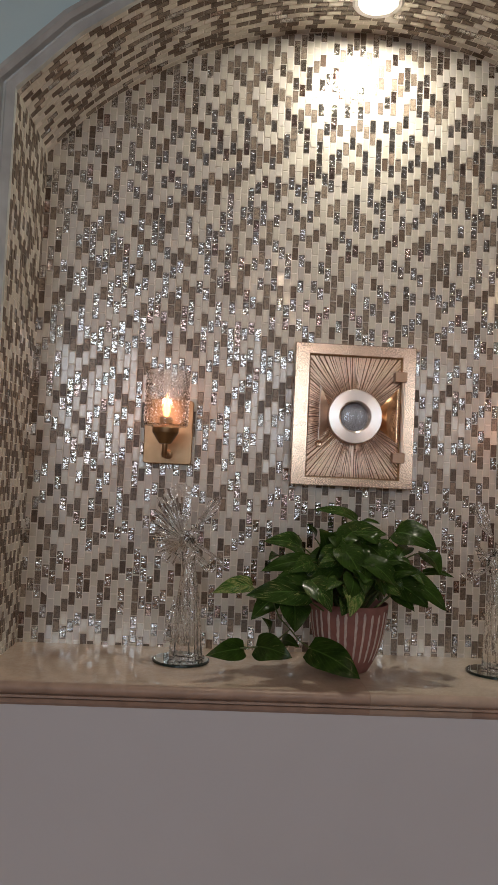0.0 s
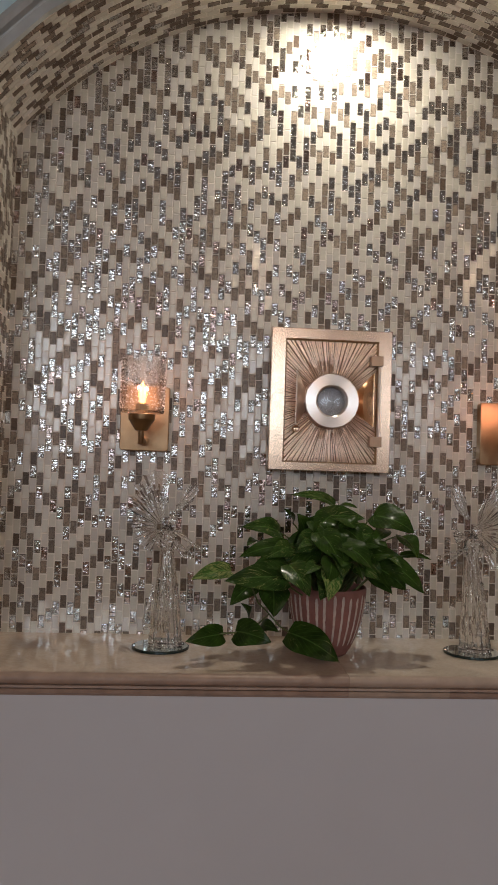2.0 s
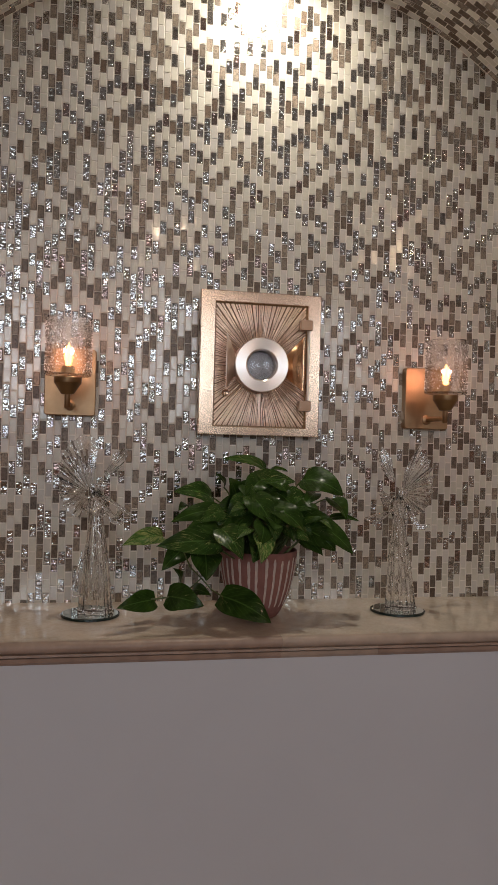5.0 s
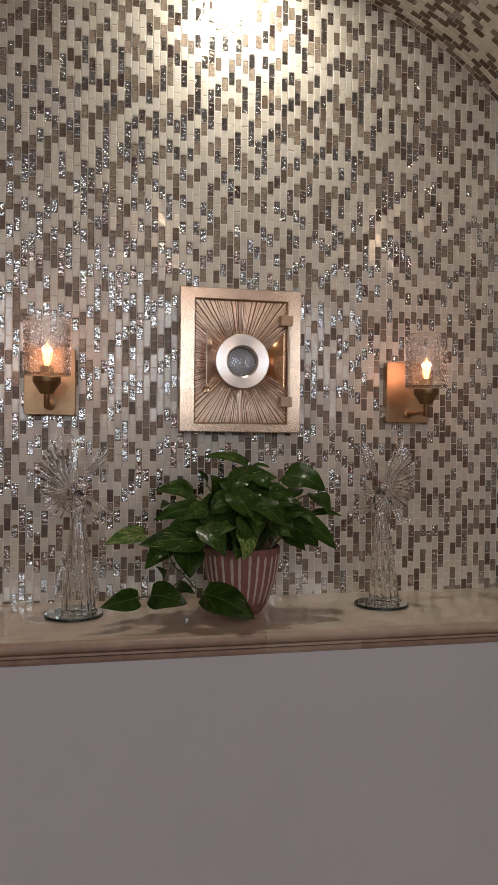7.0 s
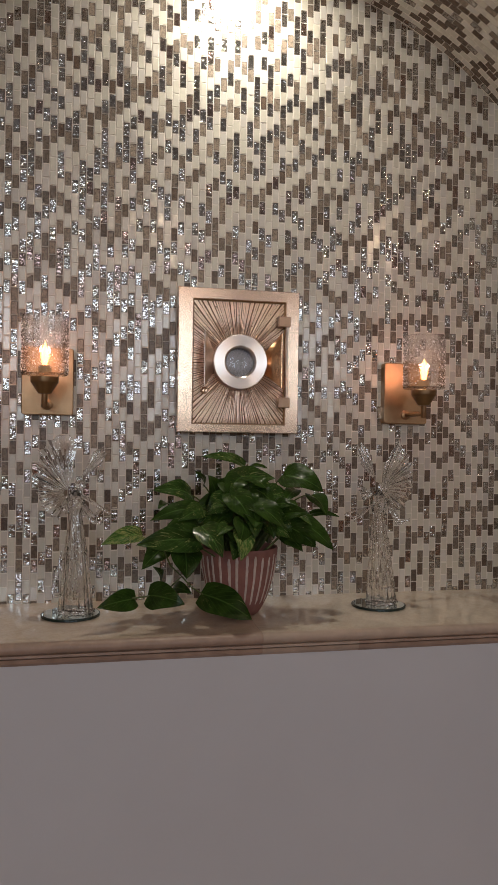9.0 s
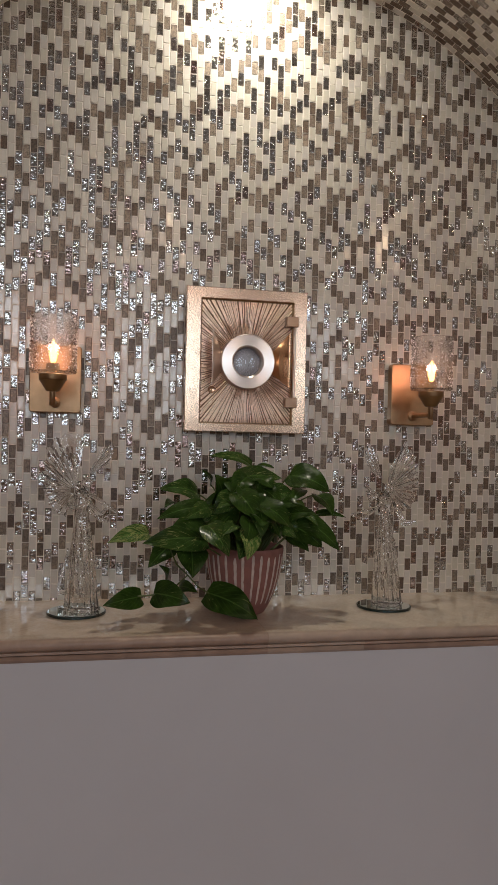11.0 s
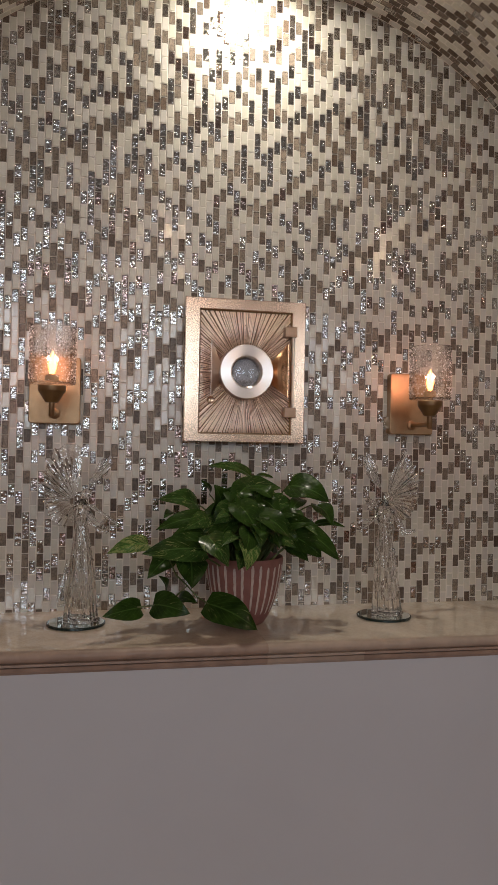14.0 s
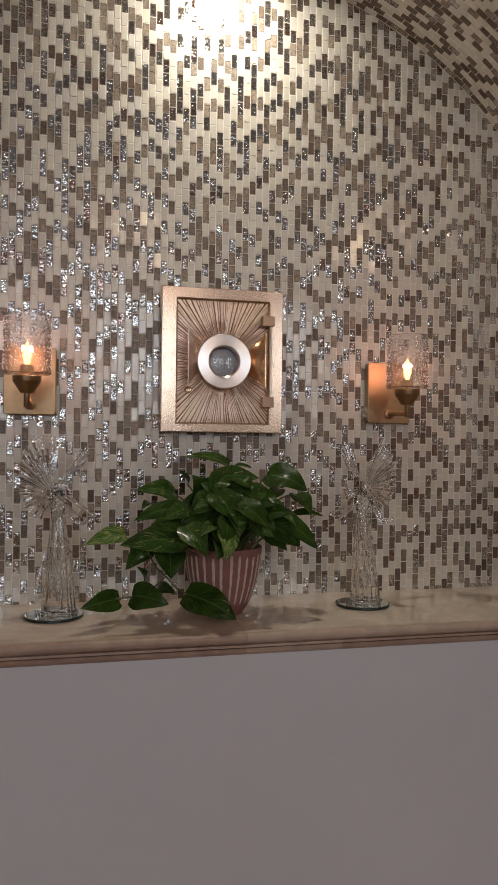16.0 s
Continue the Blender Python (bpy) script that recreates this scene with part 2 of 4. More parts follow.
GLASS_EDGE = material("green_glass_edge", (0.008, 0.022, 0.02), 0.10)[0]


def pearly(name):
    """Milky disc with darker smoky swirls."""
    mat, nodes, links, shader = material(name, (0.4, 0.38, 0.38), 0.25)
    swirl = noise_tex(nodes, links, position(nodes, links, (1.6, 1.0, 0.8)), 55, 5, 2.6, 0.6)
    links.new(ramp(nodes, links, swirl, ((0.34, (0.20, 0.19, 0.20)), (0.47, (0.44, 0.42, 0.43)), (0.54, (0.30, 0.285, 0.295)), (0.68, (0.52, 0.50, 0.50)))), shader.inputs["Base Color"])
    return mat


PEARL_GREY = pearly("pearl_grey")
MIRROR = material("mirror_silver", (0.55, 0.60, 0.58), 0.04, 1.0)[0]


def glowing(name, colour, strength):
    return material(name, colour, 0.4, 0.0, Emission_Color=(*colour, 1), Emission_Strength=strength)[0]


FLAME = glowing("candle_flame_bulb", (1.0, 0.46, 0.15), 5.0)
LED = glowing("downlight_led", (1.0, 0.90, 0.74), 30.0)


def leaf_material(name, light, dark, streak):
    """Waxy leaf: paler midrib and side veins, cream streaks that follow the veins."""
    mat, nodes, links, shader = material(name, light, 0.30)
    uv = nodes.new("ShaderNodeUVMap")
    split = nodes.new("ShaderNodeSeparateXYZ")
    links.new(uv.outputs[0], split.inputs[0])

    def calc(op, x, y=None, z=None):
        node = nodes.new("ShaderNodeMath")
        node.operation = op
        for socket, value in zip(node.inputs, (x, y, z)):
            if isinstance(value, (int, float)):
                socket.default_value = value
            elif value is not None:
                links.new(value, socket)
        return node.outputs[0]
    across = calc("ABSOLUTE", calc("SUBTRACT", split.outputs[0], 0.5))
    slant = calc("SUBTRACT", split.outputs[1], calc("MULTIPLY", across, 0.9))
    where = position(nodes, links)
    cloud = noise_tex(nodes, links, where, 45, 4, 0.6)
    body = ramp(nodes, links, cloud, ((0.3, dark), (0.7, light)))
    rib = ramp(nodes, links, across, ((0.0, (1, 1, 1)), (0.035, (0, 0, 0))))
    veins = ramp(nodes, links, calc("ABSOLUTE", calc("SINE", calc("MULTIPLY", slant, 24.0))), ((0.0, (0.5, 0.5, 0.5)), (0.22, (0, 0, 0))))
    body = mix(nodes, links, "MIX", mix(nodes, links, "LIGHTEN", 1.0, rib, veins), body, tuple(min(1, c * 1.9 + 0.008) for c in light))
    if streak:
        mixer = nodes.new("ShaderNodeCombineXYZ")
        links.new(calc("MULTIPLY", slant, 26.0), mixer.inputs[0])
        links.new(calc("MULTIPLY", split.outputs[0], 5.0), mixer.inputs[1])
        links.new(calc("MULTIPLY", nodes.new("ShaderNodeObjectInfo").outputs["Random"], 50.0), mixer.inputs[2])
        fleck = noise_tex(nodes, links, mixer.outputs[0], 1.0, 4, 0.8, 0.6)
        cut = 0.68 - 0.2 * streak
        mask = ramp(nodes, links, fleck, ((cut, (0, 0, 0)), (cut + 0.06, (1, 1, 1))))
        body = mix(nodes, links, "MIX", mask, body, (0.30, 0.34, 0.12))
    links.new(body, shader.inputs["Base Color"])
    shader.inputs["Specular IOR Level"].default_value = 0.09
    shader.inputs["Coat Weight"].default_value = 0.12
    shader.inputs["Coat Roughness"].default_value = 0.12
    bump(nodes, links, shader, noise_tex(nodes, links, where, 90, 3), 0.55, 0.0022)
    return mat


LEAF_DARK = leaf_material("pothos_leaf", (0.036, 0.078, 0.013), (0.016, 0.038, 0.007), 0.12)
LEAF_MID = leaf_material("pothos_leaf_fresh", (0.046, 0.098, 0.020), (0.021, 0.050, 0.011), 0.44)
LEAF_PALE = leaf_material("pothos_leaf_variegated", (0.07, 0.16, 0.035), (0.025, 0.075, 0.018), 0.9)


# ---- mesh helpers ----
def link_mesh(name, bm, mats, parent=None, label="", smooth=False):
    mesh = bpy.data.meshes.new(name)
    bm.to_mesh(mesh)
    bm.free()
    for mat in (mats if isinstance(mats, (list, tuple)) else [mats]):
        mesh.materials.append(mat)
    if smooth:
        mesh.polygons.foreach_set("use_smooth", [True] * len(mesh.polygons))
        mesh.set_sharp_from_angle(angle=radians(38))
    ob = new(name, mesh)
    if parent is not None:
        ob.parent = parent
        ob.matrix_parent_inverse = parent.matrix_basis.inverted()
    if label:
        ob["label"] = label
    return ob


def part(name, bm, mat, parent, label="", smooth=False):
    return link_mesh(name, bm, mat, parent, label, smooth)


def thing(name, at, label, category, group="", kind=""):
    ob = new(name)
    ob.empty_display_size = 0.05
    ob.matrix_basis = pose(*at)
    return tagged(ob, label, category, group, kind)


def box(x0, x1, y0, y1, z0, z1, bevel=0.0, segments=2, bm=None):
    bm = bm or bmesh.new()
    made = bmesh.ops.create_cube(bm, size=1.0)
    for v in made["verts"]:
        v.co = ((x0 + x1) / 2 + v.co.x * (x1 - x0), (y0 + y1) / 2 + v.co.y * (y1 - y0), (z0 + z1) / 2 + v.co.z * (z1 - z0))
    if bevel:
        edges = {e for v in made["verts"] for e in v.link_edges}
        bmesh.ops.bevel(bm, geom=list(edges), offset=bevel, segments=segments, affect="EDGES", profile=0.5)
    return bm


def lathe(profile, steps=32, axis=(0, 0, 0), turn=None, bm=None, flute=None):
    """Turns (radius, height) round an upright axis. flute(angle, index) scales the radius."""
    bm = bm or bmesh.new()
    rings = []
    for i, (r, h) in enumerate(profile):
        ring = []
        for k in range(steps):
            a = 2 * math.pi * k / steps
            rr = r * (flute(a, i) if flute else 1.0)
            co = Vector((rr * math.cos(a), rr * math.sin(a), h))
            if turn is not None:
                co = turn @ co
            ring.append(bm.verts.new(co + Vector(axis)))
        rings.append(ring)
    for low, high in zip(rings, rings[1:]):
        for k in range(steps):
            bm.faces.new((low[k], low[(k + 1) % steps], high[(k + 1) % steps], high[k]))
    for ring, flip in ((rings[0], True), (rings[-1], False)):
        if profile[0 if flip else -1][0] > 1e-6:
            bm.faces.new(ring[::-1] if flip else ring)
    bmesh.ops.remove_doubles(bm, verts=[v for r in (rings[0], rings[-1]) for v in r], dist=1e-6)
    return bm


def tube(points, radii, steps=8, bm=None, caps=True):
    """A round rod along points, with a radius at each."""
    bm = bm or bmesh.new()
    points = [Vector(p) for p in points]
    rings, side = [], None
    for i, p in enumerate(points):
        ahead = (points[min(i + 1, len(points) - 1)] - points[max(i - 1, 0)]).normalized()
        if side is None:
            side = ahead.orthogonal().normalized()
        side = (side - ahead * side.dot(ahead)).normalized()
        up = ahead.cross(side)
        r = radii[i] if isinstance(radii, (list, tuple)) else radii
        rings.append([bm.verts.new(p + r * (math.cos(2 * math.pi * k / steps) * side + math.sin(2 * math.pi * k / steps) * up)) for k in range(steps)])
    for low, high in zip(rings, rings[1:]):
        for k in range(steps):
            bm.faces.new((low[k], low[(k + 1) % steps], high[(k + 1) % steps], high[k]))
    if caps:
        bm.faces.new(rings[0][::-1])
        bm.faces.new(rings[-1])
    return bm


def sweep(profile, path, outs, bm=None):
    """Sweeps a closed profile of (out, y) along path points; outs: the mitred way out at each."""
    bm = bm or bmesh.new()
    rings = [[bm.verts.new((px + o * ox, y, pz + o * oz)) for o, y in profile] for (px, pz), (ox, oz) in zip(path, outs)]
    n = len(profile)
    for low, high in zip(rings, rings[1:]):
        for k in range(n):
            bm.faces.new((low[k], low[(k + 1) % n], high[(k + 1) % n], high[k]))
    bm.faces.new(rings[0][::-1])
    bm.faces.new(rings[-1])
    bmesh.ops.recalc_face_normals(bm, faces=bm.faces[:])
    return bm


def prism(outline, y0, y1, bm=None):
    """A plate with an outline of (x, z) between two depths."""
    bm = bm or bmesh.new()
    front = [bm.verts.new((x, y0, z)) for x, z in outline]
    rear = [bm.verts.new((x, y1, z)) for x, z in outline]
    n = len(outline)
    faces = [bm.faces.new(front), bm.faces.new(rear[::-1])]
    for k in range(n):
        faces.append(bm.faces.new((front[k], rear[k], rear[(k + 1) % n], front[(k + 1) % n])))
    bmesh.ops.recalc_face_normals(bm, faces=faces)
    return bm


def arch_points(radius, steps, half=HALF):
    top = math.asin(min(1.0, half / radius))
    return [(radius * math.sin(-top + 2 * top * k / steps), CENTRE_Z + radius * math.cos(-top + 2 * top * k / steps)) for k in range(steps + 1)]


# ---- structure: the room ----
# the room lies out of view; its tones are set for bounce and reflections
tagged(link_mesh("floor", box(ROOM_X0 - 0.1, ROOM_X1 + 0.1, ROOM_Y - 0.1, 0.1, -0.1, 0.0), FLOOR_WOOD), "dark brown wooden floor of the room", "floor", kind="structure")
tagged(link_mesh("ceiling", box(ROOM_X0 - 0.1, ROOM_X1 + 0.1, ROOM_Y - 0.1, 0.1, CEIL, CEIL + 0.1), PAINT_CEILING), "plain painted ceiling of the room", "ceiling", kind="structure")
tagged(link_mesh("wall_west", box(ROOM_X0 - 0.1, ROOM_X0, ROOM_Y, 0.1, 0.0, CEIL), PAINT_ROOM), "plain beige painted side wall", "wall", kind="structure")
tagged(link_mesh("wall_east", box(ROOM_X1, ROOM_X1 + 0.1, ROOM_Y, 0.1, 0.0, CEIL), PAINT_ROOM), "plain beige painted side wall", "wall", kind="structure")
bm = bmesh.new()
edges = [ROOM_X0]
for wx, ww in WINDOWS:
    edges += [wx - ww / 2, wx + ww / 2]
edges.append(ROOM_X1)
for i in range(0, len(edges), 2):
    box(edges[i], edges[i + 1], ROOM_Y - 0.1, ROOM_Y, 0.0, CEIL, bm=bm)
for wx, ww in WINDOWS:
    box(wx - ww / 2, wx + ww / 2, ROOM_Y - 0.1, ROOM_Y, 0.0, SILL, bm=bm)
    box(wx - ww / 2, wx + ww / 2, ROOM_Y - 0.1, ROOM_Y, HEAD, CEIL, bm=bm)
tagged(link_mesh("wall_south", bm, PAINT_SOUTH), "dark grey painted wall with three tall window openings", "wall", kind="structure")
for i, (wx, ww) in enumerate(WINDOWS):
    hw = ww / 2
    win = thing("window_%d" % (i + 1), (wx, ROOM_Y - 0.05, SILL), "tall white framed window with muntins", "window", kind="structure")
    bm = bmesh.new()
    for a, b, c, d in ((-hw, 0.05 - hw, SILL, HEAD), (hw - 0.05, hw, SILL, HEAD), (0.05 - hw, hw - 0.05, SILL, SILL + 0.05), (0.05 - hw, hw - 0.05, HEAD - 0.05, HEAD)):
        box(wx + a, wx + b, ROOM_Y - 0.08, ROOM_Y + 0.03, c, d, bm=bm)
    part("window_frame", bm, WHITE_PLASTIC, win)
    bm = bmesh.new()
    box(wx - 0.015, wx + 0.015, ROOM_Y + 0.025, ROOM_Y + 0.05, SILL + 0.05, HEAD - 0.05, bm=bm)
    for z in (SILL + 0.37, SILL + 0.71):
        box(wx + 0.05 - hw, wx - 0.015, ROOM_Y + 0.025, ROOM_Y + 0.05, z - 0.012, z + 0.012, bm=bm)
        box(wx + 0.015, wx + hw - 0.05, ROOM_Y + 0.025, ROOM_Y + 0.05, z - 0.012, z + 0.012, bm=bm)
    part("muntin", bm, WHITE_PLASTIC, win)
# the fitting at x -2.0 is made up, like its lamps
for lx, ly in CEILING_LAMPS:
    fitting = thing("ceiling_light", (lx, ly, CEIL), "white ceiling light with four small round lamps switched on", "light", "ceiling lights of the room")
    part("ceiling_plate", lathe([(0.0, 0.0), (0.20, 0.0), (0.20, -0.012), (0.19, -0.018), (0.0, -0.018)], 40, (lx, ly, CEIL - 0.001)), WHITE_PLASTIC, fitting, smooth=True)
    for ox, oy in BULBS:
        part("lamp_cup", lathe([(0.0, 0.054), (0.025, 0.054), (0.050, 0.010), (0.052, -0.034), (0.047, -0.034), (0.045, -0.020), (0.0, -0.020)], 28, (lx + ox, ly + oy, BULB_Z)), WHITE_PLASTIC, fitting, smooth=True)

# the wall with the arched niche
FACE = -DEPTH
bm = bmesh.new()
arc = arch_points(RADIUS + 0.004, 48, HALF + 0.004)
for (xa, za), (xb, zb) in zip(arc, arc[1:]):
    prism([(xa, za), (xb, zb), (xb, CEIL), (xa, CEIL)], FACE, -0.1, bm)
box(ROOM_X0, arc[0][0], FACE, -0.1, SHELF_Z, CEIL, bm=bm)
box(arc[-1][0], ROOM_X1, FACE, -0.1, SHELF_Z, CEIL, bm=bm)
bmesh.ops.remove_doubles(bm, verts=bm.verts[:], dist=1e-5)
tagged(link_mesh("wall_north_upper", bm, PAINT_HIGH), "pale blue painted wall round an arched niche", "wall", kind="structure")
tagged(link_mesh("wall_north_lower", box(ROOM_X0, ROOM_X1, FACE - 0.035, 0.05, 0.0, SHELF_Z - 0.038), PAINT_LOW), "smooth off-white painted wall below the marble shelf", "wall", kind="structure")

GAP = 0.0010   # grout lies this far behind the faces of the tiles
wall_back = tagged(link_mesh("wall_niche_back", box(-HALF - 0.05, HALF + 0.05, GAP, 0.06, SHELF_Z - 0.01, APEX + 0.05), GROUT), "niche back wall of small upright mosaic tiles", "wall", kind="structure")
wall_left = tagged(link_mesh("wall_niche_left", box(-HALF - 0.045, -HALF - GAP, FACE + 0.002, 0.012, SHELF_Z - 0.01, SPRING + 0.0005), GROUT), "niche side wall of small mosaic tiles", "wall", kind="structure")
wall_right = tagged(link_mesh("wall_niche_right", box(HALF + GAP, HALF + 0.045, FACE + 0.002, 0.012, SHELF_Z - 0.01, SPRING + 0.0005), GROUT), "niche side wall of small mosaic tiles", "wall", kind="structure")
bm = bmesh.new()
inner, outer = arch_points(RADIUS + GAP, 64, HALF + GAP), arch_points(RADIUS + 0.045, 64, HALF + 0.05)
for i in range(64):
    prism([inner[i], inner[i + 1], outer[i + 1], outer[i]], FACE + 0.002, 0.012, bm)
bmesh.ops.remove_doubles(bm, verts=bm.verts[:], dist=1e-6)
vault = tagged(link_mesh("wall_niche_vault", bm, GROUT), "arched niche vault of small mosaic tiles", "wall", kind="structure")

# stone trim round the opening, in pieces
TRIM = [(0.0, FACE), (0.0, FACE - 0.012), (0.016, FACE - 0.013), (0.019, FACE - 0.009), (0.022, FACE - 0.010), (0.025, FACE - 0.020),
        (0.033, FACE - 0.025), (0.043, FACE - 0.022), (0.049, FACE - 0.012), (0.051, FACE)]
trim = thing("trim", (0, FACE, SHELF_Z), "grey stone moulding round the niche arch", "trim", kind="structure")
PIECES = 10
chord = arch_points(RADIUS, PIECES)
path = [(-HALF, SHELF_Z)] + chord + [(HALF, SHELF_Z)]
outs = []
for i, p in enumerate(path):
    normals = []
    for a, b in ((i - 1, i), (i, i + 1)):
        if a >= 0 and b < len(path):
            d = Vector((path[b][0] - path[a][0], path[b][1] - path[a][1])).normalized()
            normals.append(Vector((-d.y, d.x)))
    mitre = sum(normals, Vector((0, 0))).normalized()
    outs.append(tuple(mitre / max(0.4, mitre.dot(normals[0]))))
for i in range(len(path) - 1):
    a, b = Vector(path[i]), Vector(path[i + 1])
    cut = (b - a).normalized() * 0.00012
    part("trim_piece", sweep(TRIM, [tuple(a + cut), tuple(b - cut)], outs[i:i + 2]), TRIM_STONE, trim, smooth=True)

# marble shelf: slabs with a rounded nose over a moulded strip
NOSE = FACE - 0.05
shelf = thing("shelf", (0, FACE, SHELF_Z), "polished cream marble shelf with rounded moulded front edge", "shelf", kind="structure")


def shelf_slab(x0, x1, mat):
    outline = [(0.012, SHELF_Z), (NOSE + 0.014, SHELF_Z)]
    for k in range(1, 9):
        a = math.pi / 2 - math.pi * k / 8
        outline.append((NOSE + 0.010 - 0.010 * math.cos(a), SHELF_Z - 0.0095 + 0.0095 * math.sin(a)))
    outline += [(0.012, SHELF_Z - 0.019)]
    bm = bmesh.new()
    ends = [[bm.verts.new((x, y, z)) for y, z in outline] for x in (x0, x1)]
    n = len(outline)
    for k in range(n):
        bm.faces.new((ends[0][k], ends[0][(k + 1) % n], ends[1][(k + 1) % n], ends[1][k]))
    bm.faces.new(ends[0][::-1])
    bm.faces.new(ends[1])
    bmesh.ops.recalc_face_normals(bm, faces=bm.faces[:])
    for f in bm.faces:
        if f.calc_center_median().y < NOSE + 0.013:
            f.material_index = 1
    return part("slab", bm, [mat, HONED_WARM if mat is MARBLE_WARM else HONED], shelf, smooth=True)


def shelf_strip(x0, x1, mat):
    top = SHELF_Z - 0.019
    outline = [(FACE - 0.030, top), (NOSE + 0.012, top), (NOSE + 0.005, top - 0.0012), (NOSE + 0.0045, top - 0.0050), (NOSE + 0.013, top - 0.0054), (NOSE + 0.013, top - 0.0068), (NOSE + 0.0055, top - 0.0072),
               (NOSE + 0.0075, top - 0.014), (NOSE + 0.012, top - 0.019), (FACE - 0.030, top - 0.019)]
    bm = bmesh.new()
    ends = [[bm.verts.new((x, y, z)) for y, z in outline] for x in (x0, x1)]
    n = len(outline)
    for k in range(n):
        bm.faces.new((ends[0][k], ends[0][(k + 1) % n], ends[1][(k + 1) % n], ends[1][k]))
    bm.faces.new(ends[0][::-1])
    bm.faces.new(ends[1])
    bmesh.ops.recalc_face_normals(bm, faces=bm.faces[:])
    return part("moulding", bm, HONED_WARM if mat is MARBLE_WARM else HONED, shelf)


shelf_slab(-1.1, -0.0014, MARBLE_WARM)
shelf_slab(-0.0011, 1.1, MARBLE)
shelf_strip(-1.1, -0.0014, MARBLE_WARM)
shelf_strip(-0.0011, 0.1748, MARBLE)
shelf_strip(0.1751, 1.1, MARBLE_WARM)

# ---- things: lights in the niche ----
down = thing("downlight", (0, -0.13, APEX), "small round recessed downlight glowing warm white in the vault", "light")
part("trim_ring", lathe([(0.036, 0.004), (0.052, 0.004), (0.052, -0.010), (0.047, -0.013), (0.040, -0.011), (0.036, 0.004)], 48, (0, -0.13, APEX - 0.006)), WHITE_PLASTIC, down, "white enamel ring", True)
part("lens", lathe([(0.0, -0.004), (0.030, -0.004), (0.037, -0.001), (0.037, 0.003), (0.0, 0.003)], 40, (0, -0.13, APEX - 0.010)), LED, down, "glowing warm white lens", True)


def sconce(x, z):
    y = -0.11
    ob = thing("wall_sconce", (x, 0, z), "aged brass wall sconce with seeded glass shade and flame bulb lit", "wall lamp", "pair of sconces")
    bm = box(x - 0.05, x + 0.05, -0.020, 0.001, z, z + 0.133)
    upright = [e for e in bm.edges if abs(e.verts[0].co.y - e.verts[1].co.y) > 0.01]
    bmesh.ops.bevel(bm, geom=upright, offset=0.006, segments=4, affect="EDGES", profile=0.5)
    rim = [e for e in bm.edges if all(abs(v.co.y + 0.020) < 1e-5 for v in e.verts)]
    bmesh.ops.bevel(bm, geom=rim, offset=0.0015, segments=2, affect="EDGES", profile=0.5)
    part("backplate", bm, BRASS, ob)
    arm = tube([(x, -0.019, z + 0.020), (x, -0.105, z + 0.020)], 0.0048, 14)
    lathe([(0.0105, 0), (0.0105, 0.004), (0.006, 0.006)], 20, (x, -0.020, z + 0.020), Matrix.Rotation(radians(90), 3, "X"), arm)
    part("arm", arm, BRASS, ob, smooth=True)
    part("stem", tube([(x, y, z + 0.011), (x, y, z + 0.0125), (x, y, z + 0.040)], [0.0045, 0.0055, 0.0055], 16), BRASS, ob, smooth=True)
    part("cup", lathe([(0.010, 0.037), (0.0115, 0.0375), (0.0130, 0.039), (0.0235, 0.056), (0.0252, 0.0575), (0.0256, 0.059), (0.0258, 0.068), (0.0250, 0.0690), (0.0, 0.0692)], 36, (x, y, z)), BRASS_DARK, ob, "dark brass tapered cup", True)
    shade = part("shade", lathe([(0.0, 0.0715), (0.041, 0.0715), (0.0430, 0.074), (0.0432, 0.179), (0.0425, 0.1805), (0.0408, 0.179), (0.0406, 0.0745), (0.0, 0.0742)], 56, (x, y, z)), GLASS_SEEDED, ob, "clear seeded glass cylinder shade", True)
    shade.visible_shadow = False
    # small air bubbles caught in the wall of the glass
    rng = random.Random(round(x * 1000))
    bm = bmesh.new()
    for k in range(420):
        a, h, r = rng.uniform(0, 2 * math.pi), rng.uniform(0.078, 0.177), rng.uniform(0.0004, 0.0013)
        c = Vector((x + 0.0429 * math.cos(a), y + 0.0429 * math.sin(a), z + h))
        ring = [bm.verts.new(c + Vector((r * math.cos(q), r * math.sin(q), 0))) for q in (0, 1.571, 3.142, 4.712)]
        low, top = bm.verts.new(c - Vector((0, 0, r * 1.6))), bm.verts.new(c + Vector((0, 0, r * 1.6)))
        for j in range(4):
            bm.faces.new((ring[j], ring[(j + 1) % 4], top))
            bm.faces.new((ring[(j + 1) % 4], ring[j], low))
    seeds = part("bubbles", bm, SEED_GLASS, shade, "tiny bright bubbles in the glass", True)
    seeds.visible_shadow = False
    part("candle_sleeve", lathe([(0.0125, 0.069), (0.0125, 0.080), (0.0105, 0.084), (0.0, 0.084)], 24, (x, y, z + 0.0055)), SLEEVE, ob, "pale candle sleeve", True)
    bulb = part("bulb", lathe([(0.0036, 0.089), (0.0054, 0.096), (0.0069, 0.103), (0.0072, 0.107), (0.0058, 0.115), (0.0034, 0.123), (0.0013, 0.130), (0.0, 0.133)], 20, (x, y, z)), FLAME, ob, "glowing orange flame bulb", True)
    bulb.visible_shadow = False
    return ob


for sx, sz in SCONCES:
    sconce(sx, sz)


